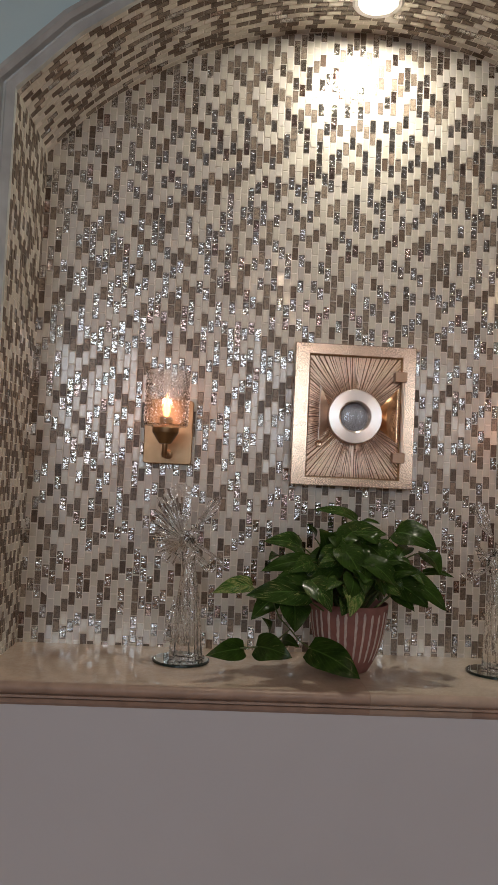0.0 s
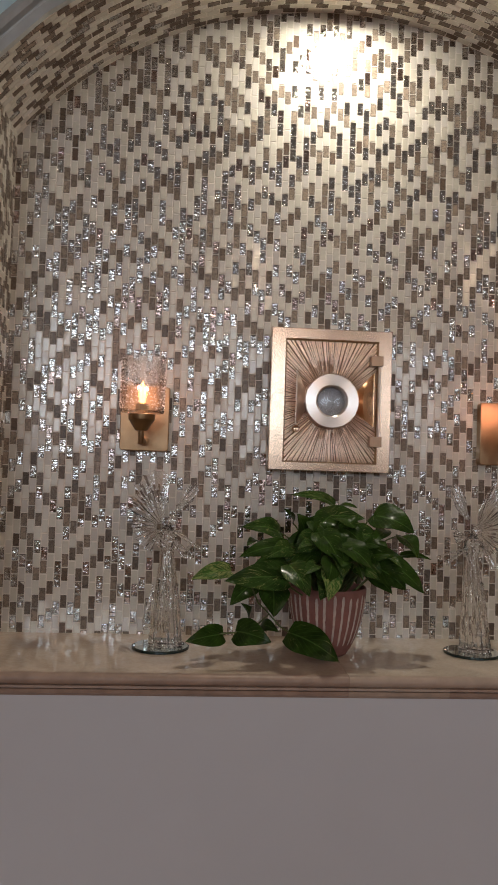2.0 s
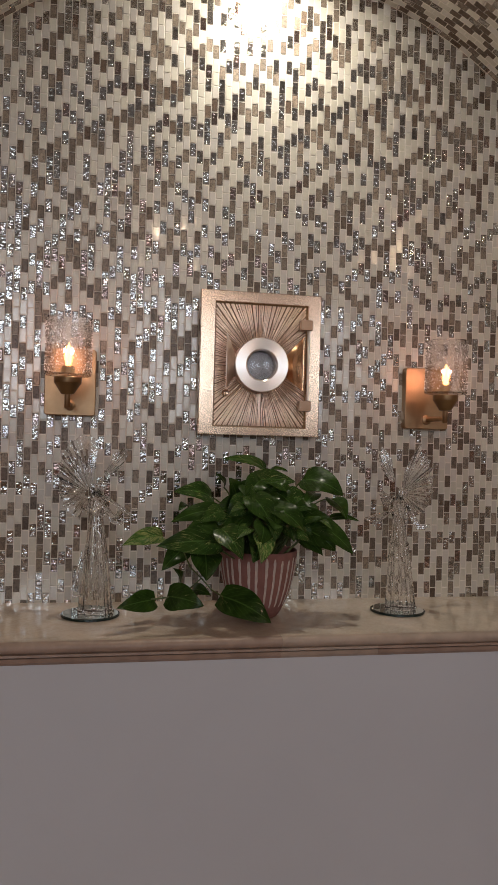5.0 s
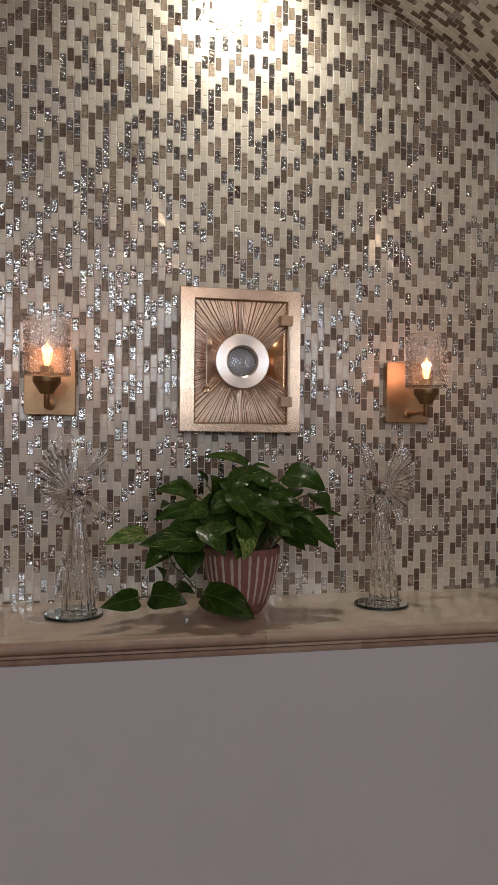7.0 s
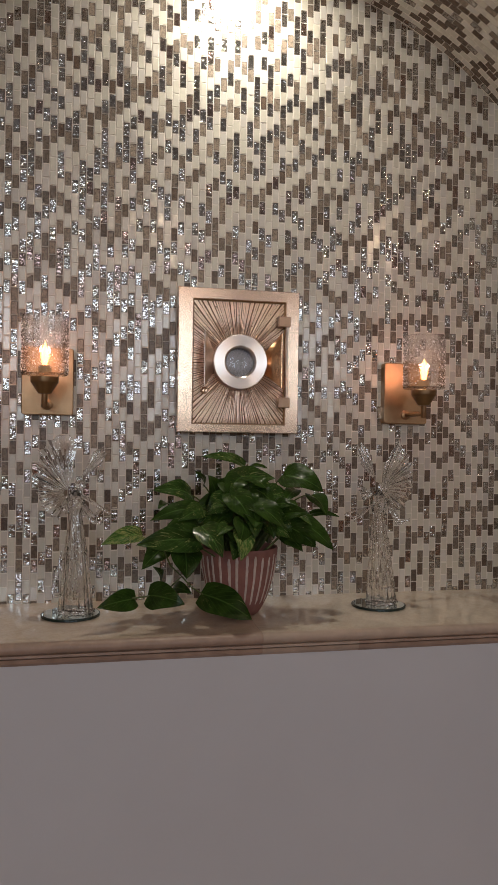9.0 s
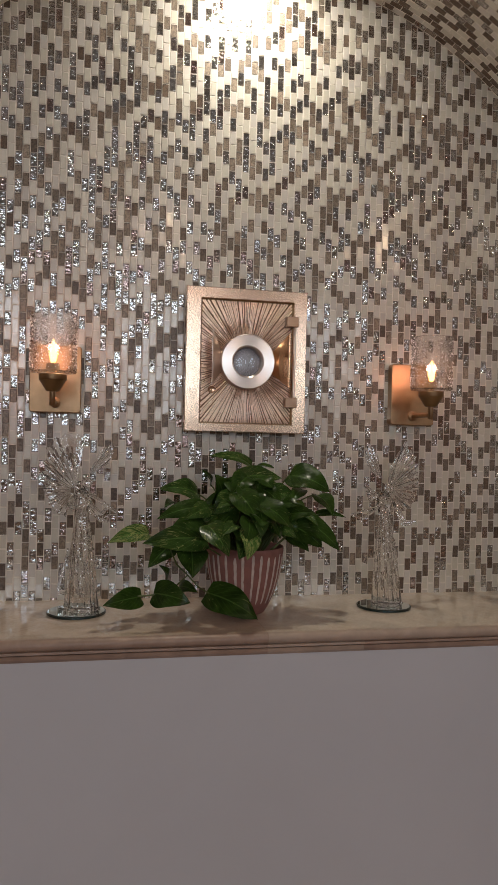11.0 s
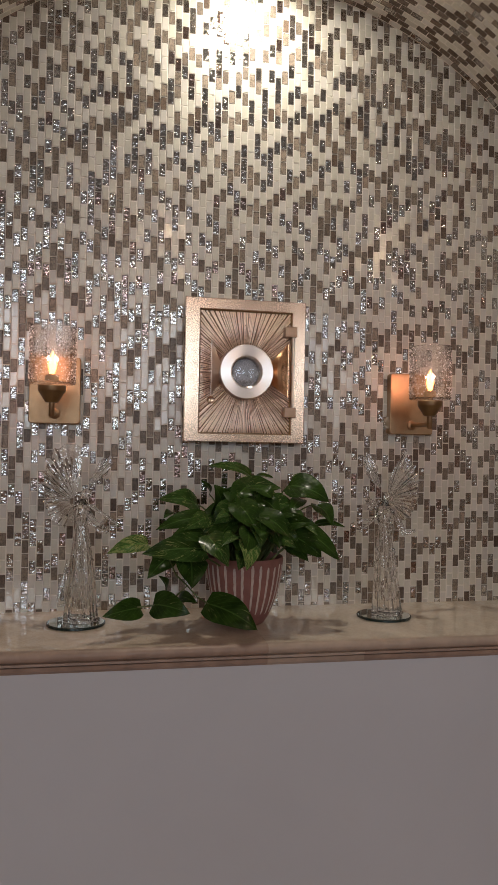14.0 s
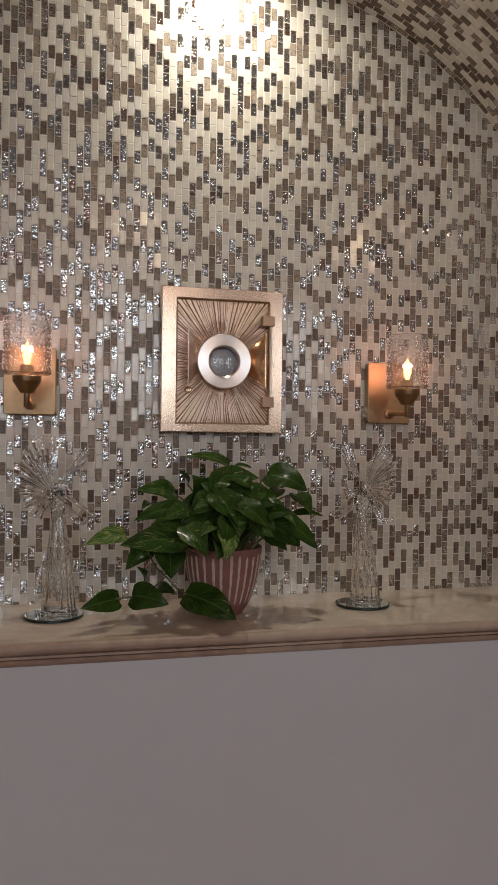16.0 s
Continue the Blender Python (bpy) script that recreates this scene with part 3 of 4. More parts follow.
# ---- things: the bronze cabinet ----
def cabinet():
    ob = thing("wall_cabinet", (0.0015, 0, 1.548), "square bronze wall cabinet with sunburst door and round glass", "cabinet")
    x0, x1, z0, z1 = -0.126, 0.129, 1.548, 1.845
    a0, a1, b0, b1 = -0.095, 0.100, 1.566, 1.8215
    front, sunk = -0.035, -0.027
    part("body", box(x0 + 0.003, x1 - 0.003, -0.024, 0.002, z0 + 0.003, z1 - 0.003), BRASS_DARK, ob, "dark bronze case")
    bm = bmesh.new()
    outer = [(x0, z0), (x1, z0), (x1, z1), (x0, z1)]
    inner = [(a0, b0), (a1, b0), (a1, b1), (a0, b1)]
    for k in range(4):
        n = (k + 1) % 4
        prism([outer[k], outer[n], inner[n], inner[k]], front, -0.022, bm)
    bmesh.ops.remove_doubles(bm, verts=bm.verts[:], dist=1e-6)
    bm.verts.index_update()
    doubled = {}
    for f in bm.faces:
        doubled.setdefault(frozenset(v.index for v in f.verts), []).append(f)
    bmesh.ops.delete(bm, geom=[f for fs in doubled.values() if len(fs) > 1 for f in fs], context="FACES_ONLY")
    rim = [e for e in bm.edges if len(e.link_faces) == 2 and e.calc_face_angle(0) > 1.0 and all(abs(v.co.y - front) < 1e-5 for v in e.verts)]
    bmesh.ops.bevel(bm, geom=rim, offset=0.0014, segments=2, affect="EDGES", profile=0.5)
    part("frame", bm, BRONZE, ob, "brushed pale bronze frame")

    # door: a sunk plate with uneven cast rays from the centre
    cx, cz = 0.0008, 1.6932
    door = part("door", box(a0 + 0.0015, a1 - 0.0015, sunk + 0.002, -0.022, b0 + 0.0015, b1 - 0.0015), GROOVE_SHADE, ob, "cast bronze sunburst door")
    rng = random.Random(5)
    total = 176
    angles = [2 * math.pi * (k + rng.uniform(-0.25, 0.25)) / total for k in range(total)]
    for k, ang in enumerate(angles):
        dx, dz = math.cos(ang), math.sin(ang)
        reach = min(((a1 - 0.002 - cx) / dx if dx > 0 else (a0 + 0.002 - cx) / dx) if abs(dx) > 1e-6 else 9,
                    ((b1 - 0.002 - cz) / dz if dz > 0 else (b0 + 0.002 - cz) / dz) if abs(dz) > 1e-6 else 9)
        start = 0.050
        spans = [(start, reach)]
        if rng.random() < 0.6:
            cut = rng.uniform(start + 0.02, reach - 0.01)
            spans = [(start, cut), (cut - 0.002, reach)]
        gap = 2 * math.pi / total
        bm = bmesh.new()
        for s0, s1 in spans:
            steps = 5
            rows = []
            lean = rng.uniform(-0.12, 0.12) * gap
            high = rng.uniform(0.0016, 0.0028)
            for j in range(steps + 1):
                r = s0 + (s1 - s0) * j / steps
                wide = 0.42 * gap * r * rng.uniform(0.85, 1.1)
                px, pz = cx + dx * r, cz + dz * r
                off = lean * r
                nx, nz = -dz, dx
                peak = high * rng.uniform(0.7, 1.15) * (0.55 if j in (0, steps) else 1)
                cross = []
                for u, h in ((-1, 0.0), (-0.68, 0.86), (0.0, 1.0), (0.68, 0.86), (1, 0.0)):
                    qx = min(max(px + nx * (off + u * wide), a0 + 0.0015), a1 - 0.0015)
                    qz = min(max(pz + nz * (off + u * wide), b0 + 0.0015), b1 - 0.0015)
                    cross.append(bm.verts.new((qx, sunk + 0.0015 - peak * h, qz)))
                rows.append(cross)
            for low, high_row in zip(rows, rows[1:]):
                for u in range(4):
                    bm.faces.new((low[u], low[u + 1], high_row[u + 1], high_row[u]))
        bmesh.ops.recalc_face_normals(bm, faces=bm.faces[:])
        part("ray", bm, BRONZE_RAY, door, smooth=True)
    ahead = Matrix.Rotation(radians(90), 3, "X")
    part("ring", lathe([(0.031, 0.000), (0.0545, 0.000), (0.0562, 0.002), (0.0562, 0.024), (0.0548, 0.0258), (0.0335, 0.0258), (0.0305, 0.023), (0.031, 0.000)], 64, (cx, sunk, cz), ahead), NICKEL_TURNED, door, "satin pale ring", True)
    part("pearl_backing", lathe([(0.0, 0.0102), (0.031, 0.0102), (0.031, 0.008), (0.0, 0.008)], 48, (cx, sunk, cz), ahead), PEARL_GREY, door, "grey pearly disc")
    lens = part("lens", lathe([(0.0, 0.020), (0.015, 0.0192), (0.025, 0.0168), (0.0305, 0.0140), (0.0305, 0.011), (0.0, 0.011)], 48, (cx, sunk, cz), ahead), GLASS_LENS, door, "round domed clear glass", True)
    lens.visible_shadow = False
    # flared handle wings on both sides of the ring
    for sign, mat in ((-1, NICKEL), (1, GOLD)):
        inner_x, outer_x = cx + sign * 0.051, cx + sign * 0.078
        near, far = sunk - 0.016, sunk - 0.058
        thick = 0.0022
        bm = bmesh.new()
        loops = []
        for shift in (0.0, thick):
            loops.append([bm.verts.new((ix + sign * shift, iy, iz)) for ix, iy, iz in (
                (inner_x, near + 0.012, cz - 0.019), (outer_x, far, cz - 0.053), (outer_x, far, cz + 0.057), (inner_x, near + 0.012, cz + 0.019))])
        bm.faces.new(loops[0])
        bm.faces.new(loops[1][::-1])
        for k in range(4):
            bm.faces.new((loops[0][k], loops[1][k], loops[1][(k + 1) % 4], loops[0][(k + 1) % 4]))
        bmesh.ops.recalc_face_normals(bm, faces=bm.faces[:])
        bmesh.ops.bevel(bm, geom=bm.edges[:], offset=0.0007, segments=2, affect="EDGES", profile=0.5)
        part("handle_wing", bm, mat, door, "flared polished metal wing")
    for hz in (1.612, 1.780):
        part("hinge_block", box(0.082, 0.107, -0.050, -0.030, hz - 0.0105, hz + 0.0105, 0.0008), BRONZE_DARK, ob)
    part("hinge_rod", tube([(0.1005, -0.043, 1.603), (0.1005, -0.043, 1.789)], 0.0032, 14), NICKEL, ob, smooth=True)
    lock = part("lock", lathe([(0.0076, 0.0), (0.0076, 0.0042), (0.0066, 0.0056), (0.0052, 0.0050), (0.0, 0.0050)], 24, (-0.0705, sunk - 0.002, 1.6345), ahead), BRONZE, door, "small round gold lock", True)
    part("keyhole", box(-0.0713, -0.0697, sunk - 0.0078, sunk - 0.0066, 1.631, 1.6365), BRASS_DARK, lock)


cabinet()


# ---- things: glass figurines on mirror discs ----
def mirror_disc(x, y):
    ob = thing("mirror_disc", (x, y, SHELF_Z), "round mirror base with dark green glass edge", "mirror", "mirror bases")
    part("glass_plate", lathe([(0.0525, 0.0), (0.0545, 0.0008), (0.0545, 0.0042), (0.0535, 0.0048), (0.0, 0.0048)], 64, (x, y, SHELF_Z + 0.0002)), GLASS_EDGE, ob, "dark green glass edge", True)
    part("silvering", lathe([(0.0, 0.0), (0.0522, 0.0), (0.0522, 0.0006), (0.0, 0.0006)], 64, (x, y, SHELF_Z + 0.0048)), MIRROR, ob, "silvered mirror face")


def winged_glass(x, y, turn, gown, wings, limbs, head):
    """Clear cast glass statuette: a folded gown, a ball on top, ribbed wings and thin limbs, fused into one."""
    base = SHELF_Z + 0.0056
    rng = random.Random(round(abs(x) * 1000))
    bm = bmesh.new()

    def folds(a, i):
        return 1.0 + (0.22 * abs(math.cos(3.5 * a + turn)) ** 0.7 - 0.14 + 0.02 * math.cos(13 * a + turn)) * (1.0 if i < 11 else 0.3)
    low_x, top_x = gown
    rings = [(0.0, 0.0), (0.032, 0.0), (0.0345, 0.003), (0.0318, 0.02), (0.0300, 0.045), (0.0275, 0.07), (0.0248, 0.095), (0.0215, 0.12), (0.0180, 0.145), (0.0145, 0.168), (0.0120, 0.184),
             (0.0135, 0.192), (0.0165, 0.203), (0.0160, 0.214), (0.0105, 0.223), (0.0062, 0.229), (0.0, 0.231)]
    rings = [(r * (0.9 if h < 0.19 else 1.0), h) for r, h in rings]
    lathe(rings, 90, (x, y, base), None, bm, folds)
    for v in bm.verts:
        f = (v.co.z - base) / 0.19
        v.co.x += low_x + (top_x - low_x) * min(1.0, f)
        v.co.y = y + (v.co.y - y) * 0.8
    # loose folds that end in small knobs, in steps down the front of the gown
    for k in range(7):
        a = math.pi * (1.03 + 0.157 * k) + rng.uniform(-0.1, 0.1)
        top, low = rng.uniform(0.09, 0.14), rng.uniform(0.0, 0.06)
        pts, rad = [], []
        for j in range(9):
            h = top + (low - top) * j / 8
            r = 0.0305 - 0.088 * h
            pts.append((x + low_x + (top_x - low_x) * h / 0.19 + r * math.cos(a), y + 0.8 * r * math.sin(a), base + h))
            rad.append(0.0017 + 0.0012 * j / 8)
        tube(pts, rad, 7, bm)
        for j in (0, 4, 8):
            lathe([(0.0, -0.0036), (0.0028, -0.0022), (0.0038, 0.0), (0.0028, 0.0022), (0.0, 0.0036)], 8, pts[j], None, bm)
    # small blossoms round the chest
    for k in range(22):
        a, h = rng.uniform(math.pi, 2 * math.pi), rng.uniform(0.178, 0.222)
        lathe([(0.0, -0.0026), (0.0021, -0.0015), (0.0027, 0.0), (0.0021, 0.0015), (0.0, 0.0026)], 8, (x + top_x + 0.0175 * math.cos(a), y + 0.0155 * math.sin(a), base + h), None, bm)
    hx, hz = head
    lathe([(0.0, -0.0105), (0.0055, -0.009), (0.0092, -0.005), (0.0105, 0.0), (0.0092, 0.005), (0.0055, 0.009), (0.0, 0.0105)], 24, (x + hx, y - 0.004, base + hz), None, bm)
    for points, radii in limbs:
        tube([(x + px, y + py, base + pz) for px, py, pz in points], radii, 10, bm)
    # wings: thin plates drawn into ribs, their rims scalloped
    for (rx, rz), cy, lean, inner, ribs, stops in wings:
        steps, rows = ribs * 6, []
        proud = [rng.choice((0.25, 0.5, 0.8, 1.0)) for k in range(ribs + 1)]
        sway = [rng.uniform(-0.006, 0.006) for k in range(ribs + 2)]
        for k in range(steps + 1):
            f = k / steps
            at = f * (len(stops) - 1)
            i = min(int(at), len(stops) - 2)
            (a0, r0), (a1, r1) = stops[i], stops[i + 1]
            ease = at - i
            a, reach = radians(a0 + (a1 - a0) * ease), r0 + (r1 - r0) * ease
            rib = abs(math.cos(math.pi * f * ribs)) ** 4 * proud[round(f * ribs)]
            reach *= 0.90 + 0.12 * rib
            line = []
            r_at = int(f * ribs)
            bend = sway[r_at] + (sway[r_at + 1] - sway[r_at]) * (f * ribs - r_at)
            for j in range(9):
                g = j / 8
                r = inner + (reach - inner) * g
                thick = 0.0007 + 0.0026 * rib * (0.6 + 0.4 * g)
                c = Vector((x + rx + r * math.cos(a), cy + lean * r + 0.004 * math.sin(3 * g) + bend * g, base + rz + r * math.sin(a)))
                line.append((bm.verts.new(c - Vector((0, thick, 0))), bm.verts.new(c + Vector((0, thick, 0)))))
            rows.append(line)
        for lo, hi in zip(rows, rows[1:]):
            for j in range(8):
                bm.faces.new((lo[j][0], lo[j + 1][0], hi[j + 1][0], hi[j][0]))
                bm.faces.new((lo[j][1], hi[j][1], hi[j + 1][1], lo[j + 1][1]))
            bm.faces.new((lo[0][0], hi[0][0], hi[0][1], lo[0][1]))
            bm.faces.new((lo[8][0], lo[8][1], hi[8][1], hi[8][0]))
        for line in (rows[0], rows[-1]):
            for j in range(8):
                bm.faces.new((line[j][0], line[j][1], line[j + 1][1], line[j + 1][0]))
    bmesh.ops.recalc_face_normals(bm, faces=bm.faces[:])
    rough = link_mesh("glass_figurine", bm, GLASS_CLEAR)
    rough.data.transform(pose(-x, -y, -base))
    fuse = rough.modifiers.new("fuse", "REMESH")
    fuse.mode, fuse.voxel_size, fuse.use_smooth_shade = "VOXEL", 0.0007, True
    soften = rough.modifiers.new("soften", "SMOOTH")
    soften.factor, soften.iterations = 0.5, 2
    cast = bpy.data.meshes.new_from_object(rough.evaluated_get(bpy.context.evaluated_depsgraph_get()))
    bpy.data.objects.remove(rough)
    ob = new("glass_figurine", cast)
    ob.matrix_basis = pose(x, y, base)
    return tagged(ob, "clear glass winged statuette standing on a round mirror", "figurine", "pair of glass figurines")


mirror_disc(-0.3295, -0.114)
mirror_disc(0.279, -0.124)
# the one with a flute at its mouth
winged_glass(-0.325, -0.114, 0.4, (0.004, 0.002), (
    ((-0.010, 0.224), -0.098, 0.16, 0.010, 13, ((82, 0.112), (98, 0.122), (116, 0.112), (138, 0.086), (160, 0.066), (182, 0.062), (204, 0.060), (226, 0.062), (250, 0.058))),
    ((0.008, 0.246), -0.098, 0.25, 0.012, 6, ((66, 0.066), (56, 0.084), (46, 0.080), (36, 0.050)))), (
    (((0.012, -0.014, 0.221), (0.026, -0.022, 0.213), (0.045, -0.028, 0.201), (0.066, -0.034, 0.187)), (0.0030, 0.0040, 0.0040, 0.0030)),
    (((0.012, -0.006, 0.208), (0.024, -0.018, 0.192), (0.038, -0.024, 0.183), (0.048, -0.026, 0.196)), (0.0055, 0.0058, 0.0050, 0.0032)),
    (((0.020, -0.014, 0.186), (0.034, -0.018, 0.172), (0.048, -0.02, 0.170), (0.052, -0.02, 0.180)), (0.0025, 0.0040, 0.0036, 0.0022)),
    (((-0.013, -0.006, 0.212), (-0.021, -0.016, 0.200), (-0.010, -0.026, 0.192), (0.016, -0.028, 0.206)), (0.0055, 0.0056, 0.0048, 0.0034)),
    (((-0.022, -0.008, 0.118), (-0.029, -0.014, 0.082), (-0.037, -0.018, 0.050), (-0.036, -0.02, 0.034), (-0.022, -0.024, 0.038)), (0.0018, 0.0026, 0.0030, 0.0030, 0.0026))), (0.010, 0.240))
# the one with both arms held out
winged_glass(0.284, -0.124, 1.3, (0.001, -0.009), (
    ((0.006, 0.232), -0.106, 0.16, 0.012, 13, ((78, 0.052), (66, 0.112), (48, 0.104), (30, 0.084), (10, 0.080), (-12, 0.078), (-36, 0.072), (-60, 0.060))),
    ((-0.006, 0.246), -0.106, 0.22, 0.010, 5, ((96, 0.056), (107, 0.092), (118, 0.080), (130, 0.046))),
    ((-0.008, 0.222), -0.106, 0.10, 0.008, 6, ((150, 0.030), (180, 0.034), (215, 0.032)))), (
    (((0.010, -0.008, 0.212), (0.018, -0.016, 0.190), (0.028, -0.022, 0.168), (0.048, -0.028, 0.172)), (0.0050, 0.0046, 0.0040, 0.0036)),
    (((0.004, -0.010, 0.214), (0.010, -0.020, 0.190), (0.022, -0.026, 0.164), (0.038, -0.03, 0.166)), (0.0030, 0.0030, 0.0028, 0.0024)),
    (((-0.016, -0.008, 0.206), (-0.040, -0.016, 0.190), (-0.064, -0.022, 0.176), (-0.066, -0.022, 0.168)), (0.0045, 0.0032, 0.0028, 0.0034)),
    (((-0.030, -0.014, 0.196), (-0.058, -0.022, 0.193), (-0.084, -0.026, 0.186)), (0.0022, 0.0022, 0.0020)),
    (((-0.064, -0.022, 0.174), (-0.076, -0.024, 0.181), (-0.086, -0.026, 0.184), (-0.0875, -0.026, 0.182)), (0.0020, 0.0022, 0.0042, 0.0030))), (-0.001, 0.236))


# ---- things: the potted vine ----
PX, PY = -0.0135, -0.132
plant = thing("potted_plant", (PX, PY, SHELF_Z), "green pothos vine trailing from a pink striped clay pot", "plant")
POT = ((0.037, 0.0), (0.040, 0.002), (0.0475, 0.014), (0.0565, 0.032), (0.0635, 0.052), (0.069, 0.075), (0.0730, 0.100), (0.0748, 0.118), (0.0755, 0.126))
pot = part("pot", lathe(list(POT) + [(0.0745, 0.1285), (0.0715, 0.1275), (0.069, 0.105), (0.0, 0.104)], 72, (PX, PY, SHELF_Z + 0.0003)), CLAY, plant, "pink terracotta pot with chalky white stripes", True)


def pot_radius(h):
    for (r0, h0), (r1, h1) in zip(POT, POT[1:]):
        if h0 <= h <= h1:
            return r0 + (r1 - r0) * (h - h0) / (h1 - h0)
    return POT[-1][0]


rng = random.Random(11)
for k in range(28):
    bm = bmesh.new()
    a = 2 * math.pi * (k + rng.uniform(-0.12, 0.12)) / 28
    low, high = rng.uniform(0.021, 0.030), rng.uniform(0.114, 0.121)
    rows = []
    for j in range(13):
        h = low + (high - low) * j / 12
        r = pot_radius(h) + 0.0007
        wide = (0.0018 + 0.0011 * j / 12) * rng.uniform(0.85, 1.15) * (0.5 if j in (0, 12) else 1) / r
        sway = rng.uniform(-0.006, 0.006)
        rows.append([bm.verts.new((PX + (r + d) * math.cos(a + sway + u * wide), PY + (r + d) * math.sin(a + sway + u * wide), SHELF_Z + 0.0003 + h)) for u, d in ((-1, -0.0006), (-0.7, 0), (0.7, 0), (1, -0.0006))])
    for lo, hi in zip(rows, rows[1:]):
        for u in range(3):
            bm.faces.new((lo[u], lo[u + 1], hi[u + 1], hi[u]))
    part("painted_stripe", bm, CHALK, pot, smooth=True)
bm = lathe([(0.068, 0.0), (0.066, 0.004), (0.04, 0.008), (0.015, 0.010), (0.0, 0.010)], 36, (PX, PY, SHELF_Z + 0.1045))
for v in bm.verts:
    v.co.z += 0.003 * noise.noise(v.co * 120)
part("soil", bm, SOIL, plant, smooth=True)

def leaf(base, tip, width, mat=0, arch=0.14, roll=0.0, stem=True):
    """A heart-shaped leaf from its stalk's end to its tip, folded along the midrib and drooping."""
    base, tip = Vector(base), Vector(tip)
    base, width = base - (tip - base) * 0.08, width * 1.2
    length = (tip - base).length
    ahead = (tip - base).normalized()
    rng = random.Random(int(abs(base.x * 7919 + tip.z * 104729) * 1000))
    # the blade turns its face towards the room and upwards
    face = Vector((rng.uniform(-0.35, 0.35) + roll, -1.0, rng.uniform(0.35, 0.9)))
    face = (face - ahead * face.dot(ahead)).normalized()
    side = ahead.cross(face).normalized()
    bm = bmesh.new()
    rows, count = [], 12
    fold = rng.uniform(0.2, 0.5)
    ripple = rng.uniform(0, 6)
    for i in range(count + 1):
        f = i / count
        wide = width * 0.5 * (math.sin(math.pi * min(1.0, f ** 0.62)) ** 0.85) if 0 < f < 1 else 0.0
        back = 0.10 * length * max(0.0, 1 - f * 3.2)
        row = []
        for u in (-1, -0.72, -0.38, 0, 0.38, 0.72, 1):
            up = arch * length * math.sin(math.pi * f * 0.9) - arch * 0.55 * length * f ** 2 + fold * abs(u) * wide - 0.20 * wide * u * u
            up += 0.05 * width * math.sin(f * 9 + ripple + (2 if u > 0 else 0)) * abs(u)
            row.append(bm.verts.new(base + ahead * (f * length - back * abs(u) ** 1.5 * (1 if f > 0 else 0)) + side * (u * wide) + face * up))
        rows.append(row)
    layer = bm.loops.layers.uv.new("UVMap")
    across = (0, 0.14, 0.31, 0.5, 0.69, 0.86, 1)
    for i, (lo, hi) in enumerate(zip(rows, rows[1:])):
        for u in range(6):
            f = bm.faces.new((lo[u], lo[u + 1], hi[u + 1], hi[u]))
            for loop, at in zip(f.loops, ((u, i), (u + 1, i), (u + 1, i + 1), (u, i + 1))):
                loop[layer].uv = (across[at[0]], at[1] / count)
    bmesh.ops.remove_doubles(bm, verts=bm.verts[:], dist=1e-5)
    bmesh.ops.solidify(bm, geom=bm.faces[:], thickness=0.0006)
    bmesh.ops.recalc_face_normals(bm, faces=bm.faces[:])
    ob = part("leaf", bm, (LEAF_DARK, LEAF_MID, LEAF_PALE)[mat], plant, ("", "", "cream flecked green leaf")[mat], True)
    if stem:
        root = Vector((PX + (base.x - PX) * 0.22, PY + (base.y - PY) * 0.3 + 0.01, SHELF_Z + 0.110))
        mid = root.lerp(base, 0.55) + Vector((0, 0, 0.03 + 0.15 * abs(base.x - PX)))
        pts = []
        for k in range(9):
            f = k / 8
            pts.append(root * (1 - f) ** 2 + mid * 2 * f * (1 - f) + base * f * f)
        part("stem", tube(pts, [0.0021 - 0.0008 * k / 8 for k in range(9)], 7), STEM, plant, smooth=True)
    return ob


leaf((-0.002, -0.1, 1.482), (-0.089, -0.145, 1.503), 0.023, mat=1)
leaf((-0.029, -0.14, 1.459), (0.044, -0.185, 1.463), 0.036, mat=1)
leaf((0.079, -0.13, 1.463), (0.142, -0.175, 1.440), 0.056)
leaf((0.129, -0.14, 1.425), (0.147, -0.185, 1.393), 0.035)
leaf((0.079, -0.18, 1.384), (0.148, -0.225, 1.335), 0.044)
leaf((0.133, -0.13, 1.388), (0.175, -0.175, 1.389), 0.014)
leaf((0.045, -0.12, 1.430), (0.077, -0.165, 1.427), 0.027)
leaf((-0.041, -0.2, 1.433), (-0.012, -0.245, 1.386), 0.044)
leaf((-0.005, -0.21, 1.414), (0.046, -0.255, 1.377), 0.042)
leaf((-0.065, -0.13, 1.410), (-0.079, -0.175, 1.466), 0.058)
leaf((-0.082, -0.11, 1.447), (-0.103, -0.155, 1.475), 0.012)
leaf((-0.11, -0.12, 1.426), (-0.181, -0.165, 1.441), 0.037, mat=1)
leaf((-0.097, -0.15, 1.400), (-0.189, -0.195, 1.388), 0.035)
leaf((-0.097, -0.18, 1.405), (-0.141, -0.225, 1.390), 0.029, mat=1)
leaf((-0.109, -0.21, 1.352), (-0.217, -0.255, 1.352), 0.047, mat=1)
leaf((-0.209, -0.2, 1.360), (-0.276, -0.245, 1.352), 0.031, mat=2, stem=False)
leaf((-0.099, -0.23, 1.375), (-0.07, -0.275, 1.332), 0.041, mat=1)
leaf((-0.029, -0.24, 1.370), (-0.038, -0.285, 1.327), 0.035, mat=2)
leaf((-0.052, -0.23, 1.378), (-0.082, -0.275, 1.367), 0.022, mat=1)
leaf((-0.161, -0.15, 1.330), (-0.203, -0.195, 1.300), 0.035, stem=False)
leaf((-0.124, -0.17, 1.328), (-0.125, -0.215, 1.283), 0.05)
leaf((-0.168, -0.15, 1.262), (-0.181, -0.195, 1.303), 0.022, stem=False)
